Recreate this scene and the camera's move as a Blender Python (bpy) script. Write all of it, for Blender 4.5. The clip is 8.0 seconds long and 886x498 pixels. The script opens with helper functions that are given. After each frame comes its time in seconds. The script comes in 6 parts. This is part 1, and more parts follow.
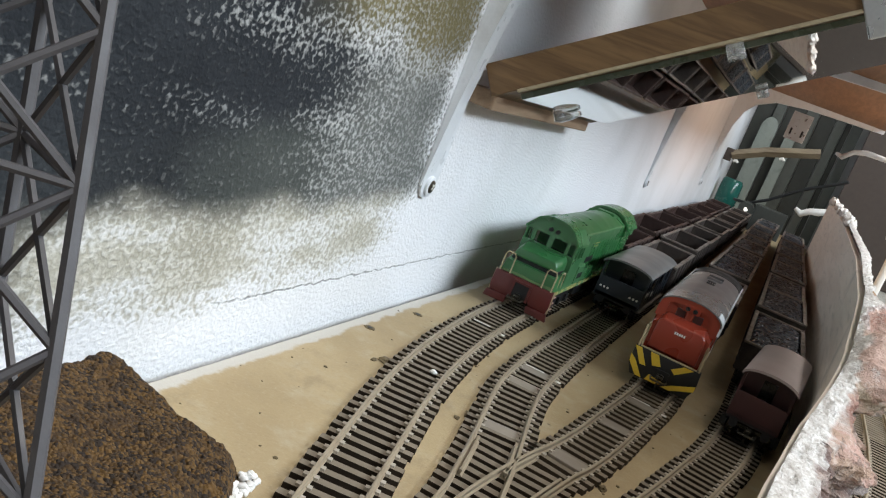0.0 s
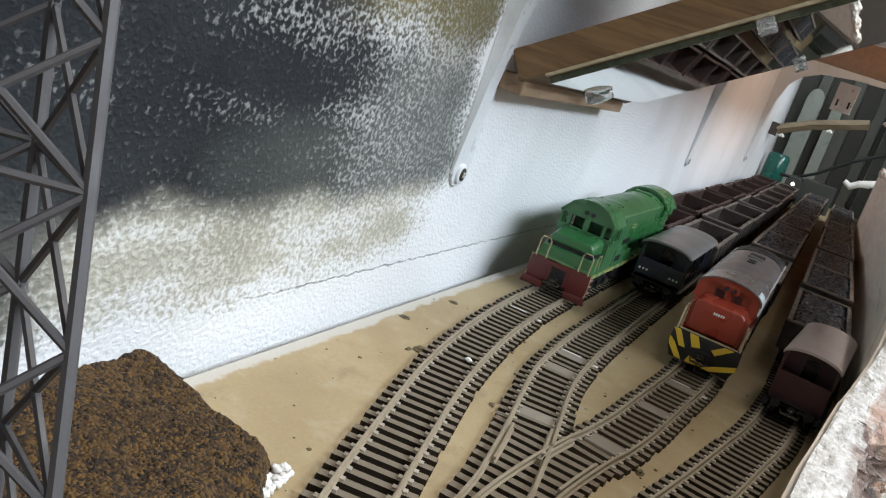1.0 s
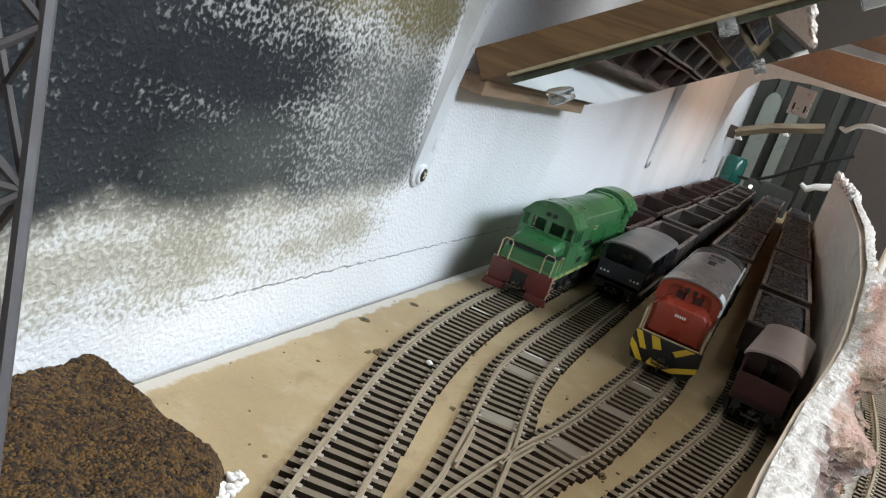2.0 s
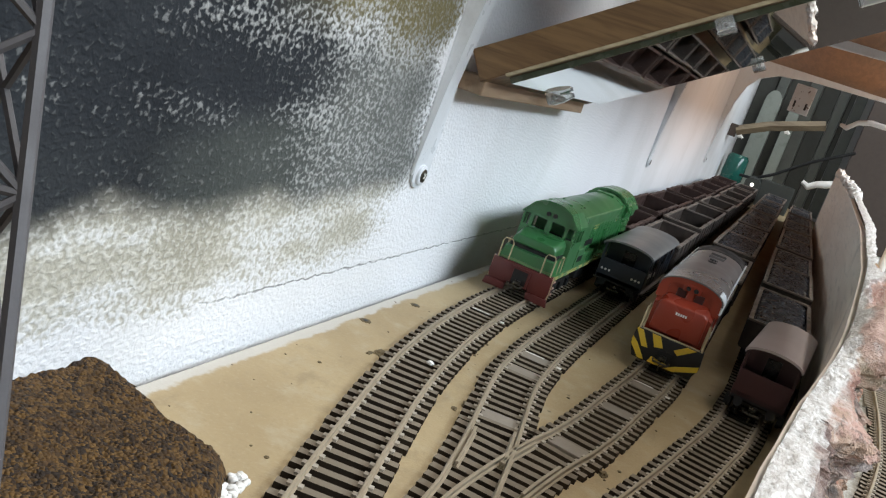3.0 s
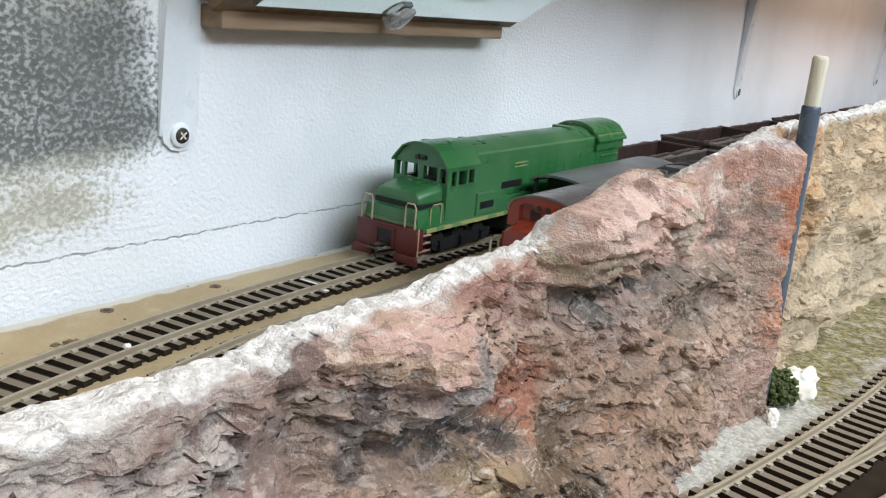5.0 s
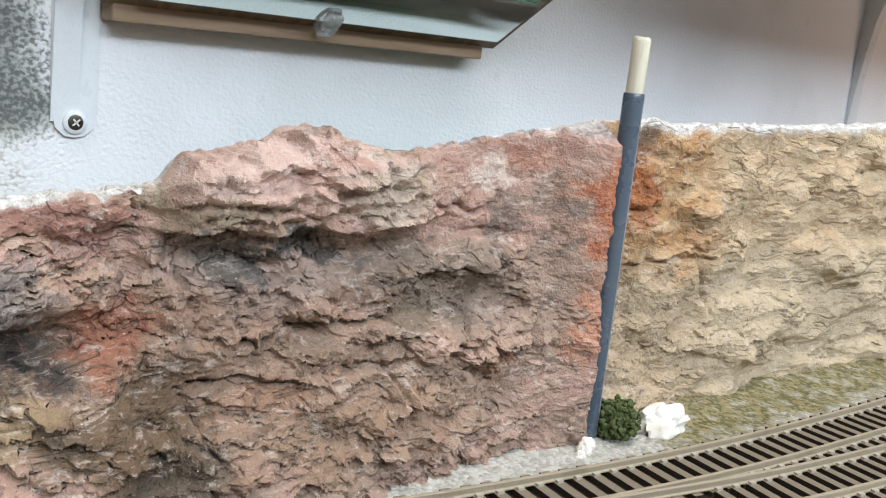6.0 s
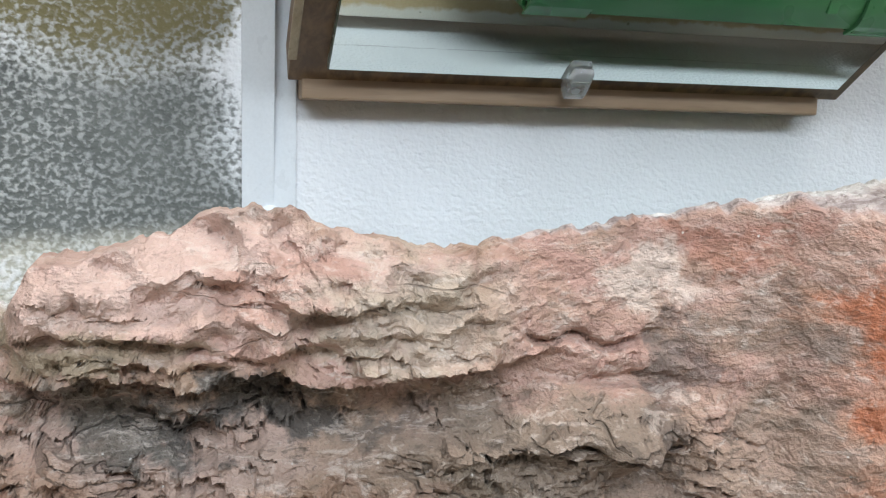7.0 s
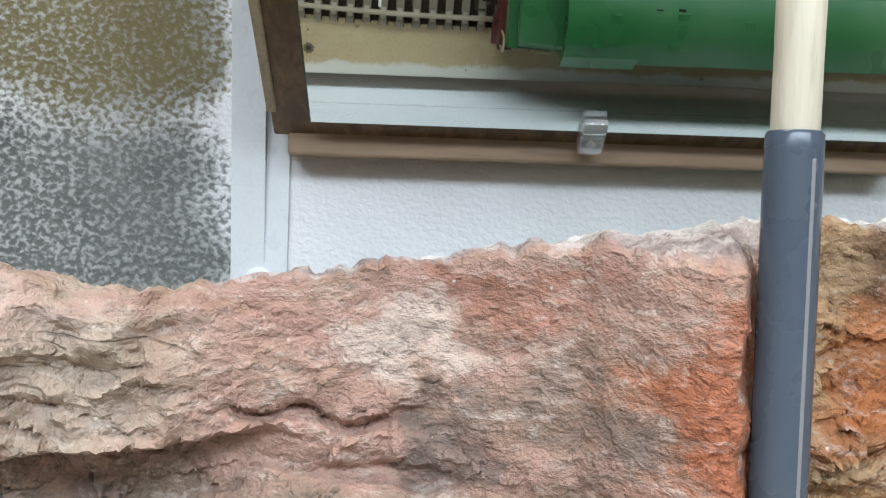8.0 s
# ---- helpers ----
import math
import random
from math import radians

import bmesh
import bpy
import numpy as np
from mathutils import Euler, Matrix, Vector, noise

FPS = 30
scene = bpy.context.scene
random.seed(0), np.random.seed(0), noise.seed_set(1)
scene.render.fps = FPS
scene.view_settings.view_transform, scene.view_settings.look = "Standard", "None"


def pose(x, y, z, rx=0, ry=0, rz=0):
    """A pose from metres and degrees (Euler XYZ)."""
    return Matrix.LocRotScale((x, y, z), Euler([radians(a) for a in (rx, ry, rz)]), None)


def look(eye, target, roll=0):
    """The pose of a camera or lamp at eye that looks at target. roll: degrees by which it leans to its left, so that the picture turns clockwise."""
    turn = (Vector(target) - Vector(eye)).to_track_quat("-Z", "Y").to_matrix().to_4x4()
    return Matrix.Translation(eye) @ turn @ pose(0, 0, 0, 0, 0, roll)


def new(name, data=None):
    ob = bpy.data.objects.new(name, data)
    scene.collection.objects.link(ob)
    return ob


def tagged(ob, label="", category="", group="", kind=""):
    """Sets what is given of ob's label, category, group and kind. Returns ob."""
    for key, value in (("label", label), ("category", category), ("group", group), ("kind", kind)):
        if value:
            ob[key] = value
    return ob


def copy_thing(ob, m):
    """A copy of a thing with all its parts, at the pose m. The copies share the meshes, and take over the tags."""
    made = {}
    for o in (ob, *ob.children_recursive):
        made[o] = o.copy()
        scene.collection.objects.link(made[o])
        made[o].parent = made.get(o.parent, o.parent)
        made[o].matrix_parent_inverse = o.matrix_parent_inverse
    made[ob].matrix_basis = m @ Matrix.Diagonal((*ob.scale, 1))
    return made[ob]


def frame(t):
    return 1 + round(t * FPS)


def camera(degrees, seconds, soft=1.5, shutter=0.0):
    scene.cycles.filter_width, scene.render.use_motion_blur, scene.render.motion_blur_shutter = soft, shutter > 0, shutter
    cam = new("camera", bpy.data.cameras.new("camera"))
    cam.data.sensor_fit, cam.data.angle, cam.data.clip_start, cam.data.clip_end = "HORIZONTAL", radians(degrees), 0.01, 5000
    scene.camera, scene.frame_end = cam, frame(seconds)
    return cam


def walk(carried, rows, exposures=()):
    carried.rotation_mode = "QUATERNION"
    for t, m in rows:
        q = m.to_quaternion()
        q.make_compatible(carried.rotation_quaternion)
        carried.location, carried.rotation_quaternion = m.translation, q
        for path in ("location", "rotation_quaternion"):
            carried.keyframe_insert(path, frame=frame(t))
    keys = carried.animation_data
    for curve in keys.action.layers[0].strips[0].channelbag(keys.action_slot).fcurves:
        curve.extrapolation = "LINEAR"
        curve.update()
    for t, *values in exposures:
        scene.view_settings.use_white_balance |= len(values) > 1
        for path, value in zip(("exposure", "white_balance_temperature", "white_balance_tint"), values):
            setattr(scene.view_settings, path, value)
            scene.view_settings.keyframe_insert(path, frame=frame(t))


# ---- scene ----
import functools

cam = camera(50.5, 8.0, soft=1.2)
PATH = [
    (0, (0.14080, -0.41335, 0.12257), (0.05073, -0.13382, 0.06136), 21.56),
    (0.5, (0.14499, -0.41098, 0.12540), (0.04065, -0.13965, 0.05126), 19.27),
    (1, (0.14565, -0.41153, 0.12573), (0.04466, -0.13797, 0.05525), 19.20),
    (1.5, (0.14427, -0.40855, 0.12463), (0.05277, -0.13060, 0.05851), 19.94),
    (2.8, (0.14462, -0.40564, 0.12440), (0.05395, -0.12743, 0.05822), 19.44),
    (3, (0.14540, -0.40680, 0.12466), (0.05399, -0.12877, 0.05875), 19.17),
    (3.5, (0.14496, -0.40730, 0.12438), (0.05149, -0.12988, 0.05879), 19.09),
    (4, (0.16635, -0.38565, 0.12871), (0.05367, -0.11781, 0.05410), 16.69),
    (4.2, (0.18320, -0.36742, 0.12426), (0.06284, -0.10315, 0.04894), 15.02),
    (4.5, (0.21624, -0.33171, 0.12476), (0.08550, -0.07226, 0.04996), 11.07),
    (4.7, (0.24528, -0.30123, 0.12167), (0.10379, -0.04769, 0.04619), 8.40),
    (5, (0.28786, -0.25127, 0.11833), (0.12266, -0.01284, 0.04176), 5.07),
    (5.1, (0.30065, -0.23781, 0.11901), (0.12803, -0.00488, 0.04189), 4.37),
    (5.2, (0.31191, -0.22163, 0.11639), (0.13223, 0.00586, 0.03916), 4.43),
    (6.3, (0.39012, -0.12657, 0.09437), (0.14736, 0.04281, 0.04561), 5.68),
    (6.5, (0.38204, -0.10656, 0.09023), (0.12025, 0.03220, 0.04323), 4.77),
    (6.8, (0.34893, -0.06803, 0.08849), (0.06375, 0.01345, 0.04336), 2.81),
    (7, (0.32703, -0.03443, 0.09239), (0.03850, 0.03813, 0.05386), 1.48),
    (7.1, (0.32174, -0.01752, 0.09445), (0.02979, 0.04087, 0.05765), 0.63),
    (7.3, (0.30409, 0.01672, 0.09520), (0.01048, 0.07117, 0.06648), -0.14),
    (7.5, (0.30371, 0.02924, 0.09539), (0.00642, 0.06393, 0.07508), -0.55),
    (7.7, (0.30807, 0.03257, 0.09312), (0.00931, 0.05598, 0.07917), 0.11),
    (8, (0.30522, 0.03287, 0.08571), (0.00582, 0.04597, 0.07212), 1.80),
]
walk(cam, [(t, look(eye, target, roll)) for t, eye, target, roll in PATH])

# ---- world, lamps ----
world = bpy.data.worlds.new("world")
scene.world = world
world.use_nodes = True
wn = world.node_tree
sky = wn.nodes.new("ShaderNodeTexSky")
sky.sky_type, sky.sun_disc = "NISHITA", False
sky.sun_elevation, sky.sun_rotation = radians(40), radians(90)
wn.links.new(sky.outputs["Color"], wn.nodes["Background"].inputs["Color"])
wn.nodes["Background"].inputs["Strength"].default_value = 0.1


def area_lamp(name, at, to, size_x, size_y, watts, colour, spread=180):
    data = bpy.data.lights.new(name, "AREA")
    data.shape, data.size, data.size_y, data.energy, data.color = "RECTANGLE", size_x, size_y, watts, colour
    data.spread = radians(spread)
    ob = new(name, data)
    ob.matrix_world = look(at, to)
    return ob


# added unseen sources: daylight through a wide window, a ceiling tube; and a warm shaded bulb over the far end of the
# shelf
area_lamp("assumed_window_light", (1.40, 0.05, 0.98), (0.05, 0.10, 0.03), 2.3, 0.38, 38, (0.75, 0.875, 0.98))
area_lamp("assumed_ceiling_light", (0.46, 0.06, 1.46), (0.46, 0.06, 0.0), 0.12, 2.0, 20, (1.0, 0.965, 0.91))
area_lamp("warm_bulb_light", (0.40, 0.93, 0.190), (0.0, 0.90, 0.225), 0.30, 0.10, 0.55, (1.0, 0.70, 0.50), 150)
scene.view_settings.exposure = 0.0
# ---- builders ----
MM = 0.001


def lerp_table(rows, v):
    """Straight lines between rows of (position, value)."""
    return float(np.interp(v, [r[0] for r in rows], [r[1] for r in rows]))


def thing(name, label, category, group="", at=(0, 0, 0), turn=0.0, kind=""):
    """An Empty at the base of a thing; at in millimetres, turn in degrees."""
    ob = new(name)
    ob.empty_display_size = 0.01
    ob.matrix_basis = pose(at[0] * MM, at[1] * MM, at[2] * MM, 0, 0, turn)
    return tagged(ob, label, category, group, kind)


def link_mesh(name, bm, material, smooth=None):
    """Links a bmesh, whose coordinates are millimetres, as a mesh object."""
    bmesh.ops.scale(bm, vec=(MM, MM, MM), verts=bm.verts)
    bmesh.ops.recalc_face_normals(bm, faces=bm.faces)
    me = bpy.data.meshes.new(name)
    bm.to_mesh(me)
    bm.free()
    me.materials.append(material)
    if smooth is not None:
        me.shade_smooth()
        me.set_sharp_from_angle(angle=radians(smooth))
    return new(name, me)


def part(name, bm, material, parent, label="", smooth=None):
    ob = link_mesh(name, bm, material, smooth)
    ob.parent = parent
    if label:
        ob["label"] = label
    return ob


def setting(name, bm, material, label, smooth=None, kind="structure"):
    return tagged(link_mesh(name, bm, material, smooth), label, "", "", kind)


def hull(bm, low, high):
    """Eight corners as a closed box."""
    v = [bm.verts.new((x, y, z)) for z in (low[2], high[2]) for y in (low[1], high[1]) for x in (low[0], high[0])]
    fs = [bm.faces.new([v[i] for i in q]) for q in ((0, 2, 3, 1), (4, 5, 7, 6), (0, 1, 5, 4), (2, 6, 7, 3), (0, 4, 6, 2), (1, 3, 7, 5))]
    return v, fs


def box(low, high, bevel=0.0, bm=None):
    bm = bm or bmesh.new()
    v, fs = hull(bm, low, high)
    if bevel:
        edges = list({e for f in fs for e in f.edges})
        bmesh.ops.bevel(bm, geom=edges, offset=bevel, segments=2, profile=0.5, affect="EDGES")
    return bm


def prism(outline, axis, a, b, bevel=0.0, bm=None):
    """A closed outline of (u, v) pushed along an axis from a to b. axis x: (y, z), y: (x, z), z: (x, y)."""
    bm = bm or bmesh.new()

    def at(u, v, w):
        return {"x": (w, u, v), "y": (u, w, v), "z": (u, v, w)}[axis]

    lo = [bm.verts.new(at(u, v, a)) for u, v in outline]
    hi = [bm.verts.new(at(u, v, b)) for u, v in outline]
    n = len(outline)
    fs = [bm.faces.new(lo[::-1]), bm.faces.new(hi)]
    fs += [bm.faces.new((lo[i], lo[(i + 1) % n], hi[(i + 1) % n], hi[i])) for i in range(n)]
    if bevel:
        edges = list({e for f in fs for e in f.edges})
        bmesh.ops.bevel(bm, geom=edges, offset=bevel, segments=2, profile=0.5, affect="EDGES")
    return bm


def rod(points, radius, sides=8, bm=None, flat=1.0):
    """A round bar along points; radius may be one number or one a point."""
    bm = bm or bmesh.new()
    pts = [Vector(p) for p in points]
    rings = []
    for i, p in enumerate(pts):
        way = (pts[min(i + 1, len(pts) - 1)] - pts[max(i - 1, 0)]).normalized()
        side = way.cross(Vector((0, 0, 1)) if abs(way.z) < 0.9 else Vector((0, 1, 0))).normalized()
        above = side.cross(way).normalized()
        r = radius[i] if isinstance(radius, (list, tuple)) else radius
        rings.append([bm.verts.new(p + r * (math.cos(k * math.tau / sides) * side + flat * math.sin(k * math.tau / sides) * above)) for k in range(sides)])
    for a, b in zip(rings[:-1], rings[1:]):
        for k in range(sides):
            bm.faces.new((a[k], a[(k + 1) % sides], b[(k + 1) % sides], b[k]))
    bm.faces.new(rings[0][::-1])
    bm.faces.new(rings[-1])
    return bm


def arc(cx, cz, rx, rz, a0, a1, n):
    return [(cx + rx * math.cos(radians(a0 + (a1 - a0) * i / n)), cz + rz * math.sin(radians(a0 + (a1 - a0) * i / n))) for i in range(n + 1)]


def spline(points, step):
    """Evenly spaced places along a smooth curve through points in the plane, with their headings."""
    p = [Vector((*q, 0)) for q in points]
    p = [2 * p[0] - p[1], *p, 2 * p[-1] - p[-2]]
    raw = []
    for a, b, c, d in zip(p[:-3], p[1:-2], p[2:-1], p[3:]):
        n = max(6, int((c - b).length / 2))
        for i in range(n):
            s = i / n
            raw.append(0.5 * (2 * b + (c - a) * s + (2 * a - 5 * b + 4 * c - d) * s * s + (3 * b - a - 3 * c + d) * s**3))
    raw.append(p[-2])
    length = np.r_[0, np.cumsum([(q - r).length for r, q in zip(raw[:-1], raw[1:])])]
    out = []
    for s in np.arange(0, length[-1], step):
        i = min(int(np.searchsorted(length, s, side="right")) - 1, len(raw) - 2)
        k = (s - length[i]) / max(length[i + 1] - length[i], 1e-9)
        way = (raw[min(i + 2, len(raw) - 1)] - raw[max(i - 1, 0)]).normalized()
        out.append((raw[i].lerp(raw[i + 1], k), way))
    return out


def fbm(x, y, z, octaves=4):
    return noise.fractal(Vector((x, y, z)), 1.0, 2.1, octaves)


# ---- materials ----
class Nodes:
    """Short writing of shader nodes."""

    def __init__(self, name):
        self.mat = bpy.data.materials.new(name)
        self.mat.use_nodes = True
        self.tree = self.mat.node_tree
        self.bsdf = self.tree.nodes["Principled BSDF"]
        self.coord = self.tree.nodes.new("ShaderNodeTexCoord").outputs["Object"]

    def put(self, socket, value):
        if isinstance(value, bpy.types.NodeSocket):
            self.tree.links.new(value, socket)
        else:
            socket.default_value = (*value, 1) if isinstance(value, (tuple, list)) and socket.type == "RGBA" and len(value) == 3 else value

    def node(self, kind, **inputs):
        n = self.tree.nodes.new(kind)
        for k, v in inputs.items():
            self.put(n.inputs[k.replace("_", " ")], v)
        return n

    def stretch(self, sx, sy, sz, vector=None):
        n = self.tree.nodes.new("ShaderNodeMapping")
        self.tree.links.new(vector or self.coord, n.inputs["Vector"])
        n.inputs["Scale"].default_value = (sx, sy, sz)
        return n.outputs["Vector"]

    def noise(self, scale, detail=3.0, rough=0.55, vector=None, distortion=0.0):
        return self.node("ShaderNodeTexNoise", Vector=vector or self.coord, Scale=scale, Detail=detail, Roughness=rough, Distortion=distortion).outputs["Fac"]

    def cells(self, scale, feature="F1", vector=None):
        n = self.node("ShaderNodeTexVoronoi", Vector=vector or self.coord, Scale=scale)
        n.feature = feature
        return n.outputs["Distance"]

    def ramp(self, value, low, high, a=0.0, b=1.0):
        n = self.node("ShaderNodeMapRange", Value=value)
        n.interpolation_type = "SMOOTHSTEP"
        for k, v in (("From Min", low), ("From Max", high), ("To Min", a), ("To Max", b)):
            self.put(n.inputs[k], v)
        return n.outputs["Result"]

    def math(self, op, a, b=0.0):
        n = self.tree.nodes.new("ShaderNodeMath")
        n.operation = op
        self.put(n.inputs[0], a)
        self.put(n.inputs[1], b)
        return n.outputs["Value"]

    def mix(self, k, a, b, blend="MIX"):
        n = self.tree.nodes.new("ShaderNodeMix")
        n.data_type, n.blend_type = "RGBA", blend
        self.put(n.inputs[0], k)
        self.put(n.inputs[6], a)
        self.put(n.inputs[7], b)
        return n.outputs[2]

    def axes(self, vector=None):
        n = self.node("ShaderNodeSeparateXYZ", Vector=vector or self.coord)
        return n.outputs["X"], n.outputs["Y"], n.outputs["Z"]

    def bump(self, height, strength, distance):
        n = self.node("ShaderNodeBump", Height=height, Strength=strength, Distance=distance)
        self.put(self.bsdf.inputs["Normal"], n.outputs["Normal"])

    def done(self, colour, rough=0.6, metal=0.0):
        self.put(self.bsdf.inputs["Base Color"], colour)
        self.put(self.bsdf.inputs["Roughness"], rough)
        self.put(self.bsdf.inputs["Metallic"], metal)
        return self.mat


def painted(name, colour, dirt=(0.10, 0.08, 0.06), rough=0.45, wear=0.35, metal=0.0, grain=900, bump=0.15):
    """Paint or plastic with dust in patches, fine mottling and slight relief."""
    n = Nodes(name)
    patches = n.ramp(n.noise(70, 4), 0.48, 0.75, 0.0, wear)
    fine = n.ramp(n.noise(grain, 2), 0.35, 0.7, 0.0, wear * 0.5)
    base = n.mix(fine, colour, tuple(c * 0.7 for c in colour))
    base = n.mix(patches, base, dirt)
    n.bump(n.noise(grain * 1.5, 2), bump, 0.0002)
    n.bsdf.inputs["Specular IOR Level"].default_value = 0.12 if rough > 0.75 else 0.45
    return n.done(base, n.ramp(n.noise(120, 3), 0.3, 0.7, rough - 0.1, rough + 0.15), metal)


def wall_plaster():
    """White woodchip paper with a sprayed storm sky at its near end; where the spray is thin the raised grains stay white."""
    n = Nodes("woodchip_wall_with_sprayed_sky")
    _, y, z = n.axes()
    drift = n.math("SUBTRACT", n.noise(20, 5, 0.6), 0.5)
    wob = n.math("MULTIPLY", drift, 0.05)
    y2, z2 = n.math("ADD", y, wob), n.math("ADD", z, n.math("MULTIPLY", wob, 0.5))
    # rice-shaped chips, lying every way, with finer crumbs between them
    grain = n.noise(590, 1.2, 0.45, n.stretch(1, 0.8, 1.0), 0.3)
    grain2 = n.noise(1100, 2, 0.55)
    # how thickly the sky is sprayed, from the bracket towards the near end
    thick = n.ramp(y2, -0.008, -0.050, 0.0, 0.72)
    thick = n.math("ADD", thick, n.ramp(y2, -0.108, -0.158, 0.0, 0.56))
    top = n.math("MULTIPLY", n.ramp(z2, 0.096, 0.112), n.ramp(y2, -0.230, -0.185))
    thick = n.math("SUBTRACT", thick, n.math("MULTIPLY", top, n.ramp(y2, -0.085, -0.150, 0.26, 0.60)))
    band = n.ramp(n.math("ABSOLUTE", n.math("SUBTRACT", z2, 0.083)), 0.008, 0.001, 0.0, 0.30)
    thick = n.math("SUBTRACT", thick, n.math("MULTIPLY", n.math("MULTIPLY", band, n.ramp(y2, -0.085, -0.125)), n.ramp(n.noise(45, 3), 0.35, 0.6)))
    thick = n.math("ADD", thick, n.math("MULTIPLY", n.math("SUBTRACT", n.noise(26, 5, 0.6, n.stretch(1, 0.5, 1.4)), 0.5), 0.60))
    thick = n.math("ADD", thick, n.math("MULTIPLY", n.ramp(z2, 0.112, 0.126), n.ramp(y2, -0.020, -0.045, 0.0, 0.40)))
    low = n.math("MULTIPLY", n.ramp(z2, 0.058, 0.044), n.ramp(y2, -0.262, -0.232))
    spatter = n.ramp(n.noise(48, 4, 0.6, n.stretch(1, 0.4, 1.2)), 0.36, 0.64, 0.30, 0.88)
    thick = n.math("ADD", n.math("MULTIPLY", thick, n.math("SUBTRACT", 1.0, low)), n.math("MULTIPLY", n.math("MULTIPLY", low, spatter), n.ramp(y2, -0.020, -0.080)))
    foot = n.ramp(z2, 0.010, 0.040)
    thick = n.math("MULTIPLY", thick, n.math("MULTIPLY", foot, n.ramp(y2, -0.012, -0.034)))
    blue = n.mix(n.noise(26, 4), (0.008, 0.0095, 0.0125), (0.040, 0.044, 0.049))
    green = n.mix(n.noise(30, 4), (0.034, 0.039, 0.037), (0.095, 0.102, 0.094))
    grey = n.mix(n.noise(40, 4), (0.085, 0.090, 0.086), (0.19, 0.195, 0.18))
    olive = n.mix(n.noise(25, 4), (0.235, 0.200, 0.105), (0.120, 0.103, 0.052))
    cream = n.mix(n.noise(38, 4, 0.6), (0.53, 0.50, 0.42), (0.29, 0.27, 0.21))
    paint = n.mix(n.ramp(n.math("ADD", z2, n.math("MULTIPLY", y2, -0.10)), 0.086, 0.104), green, blue)
    paint = n.mix(n.ramp(y2, -0.165, -0.215, 0.0, 0.9), paint, blue)
    paint = n.mix(n.ramp(y2, -0.140, -0.080), paint, grey)
    paint = n.mix(n.math("MULTIPLY", n.ramp(z2, 0.058, 0.044), n.ramp(y2, -0.262, -0.232, 0.15, 1.0)), paint, cream)
    paint = n.mix(n.math("MULTIPLY", n.ramp(z2, 0.104, 0.122), n.ramp(y2, -0.165, -0.120)), paint, olive)
    chip = n.ramp(n.math("ADD", n.math("MULTIPLY", grain, 0.80), n.math("MULTIPLY", grain2, 0.20)), 0.30, 0.70)
    hit = n.ramp(n.math("SUBTRACT", thick, chip), -0.60, 0.50)
    hit = n.math("MULTIPLY", hit, n.ramp(thick, 0.02, 0.14))
    white = n.mix(n.ramp(n.noise(9, 4), 0.4, 0.7), (0.80, 0.80, 0.81), (0.72, 0.72, 0.72))
    scuff = n.ramp(n.noise(60, 5), 0.66, 0.8, 0.0, 0.25)
    white = n.mix(scuff, white, (0.55, 0.53, 0.50))
    crack = n.math("ABSOLUTE", n.math("SUBTRACT", n.math("ADD", z, n.math("MULTIPLY", n.math("SUBTRACT", n.noise(160, 4), 0.5), 0.0035)), 0.0176))
    crack = n.math("MULTIPLY", n.ramp(crack, 0.0006, 0.0001), n.ramp(n.noise(240, 2), 0.36, 0.52, 0.25, 1.0))
    crack = n.math("MULTIPLY", crack, n.math("MULTIPLY", n.ramp(y, 0.30, 0.20), n.ramp(y, -0.180, -0.130)))
    white = n.mix(n.ramp(thick, 0.05, 0.65, 0.0, 0.92), white, n.mix(low, n.mix(n.ramp(y2, -0.050, -0.085), (0.28, 0.285, 0.27), (0.45, 0.45, 0.43)), (0.60, 0.575, 0.50)))
    colour = n.mix(n.math("MULTIPLY", crack, 0.55), n.mix(hit, white, paint), (0.06, 0.055, 0.05))
    n.bump(n.math("ADD", n.math("ADD", n.math("MULTIPLY", grain, 1.0), n.math("MULTIPLY", grain2, 0.25)), n.math("MULTIPLY", crack, -1.2)), 0.5, 0.0012)
    n.bsdf.inputs["Specular IOR Level"].default_value = 0.15
    return n.done(colour, 0.8)


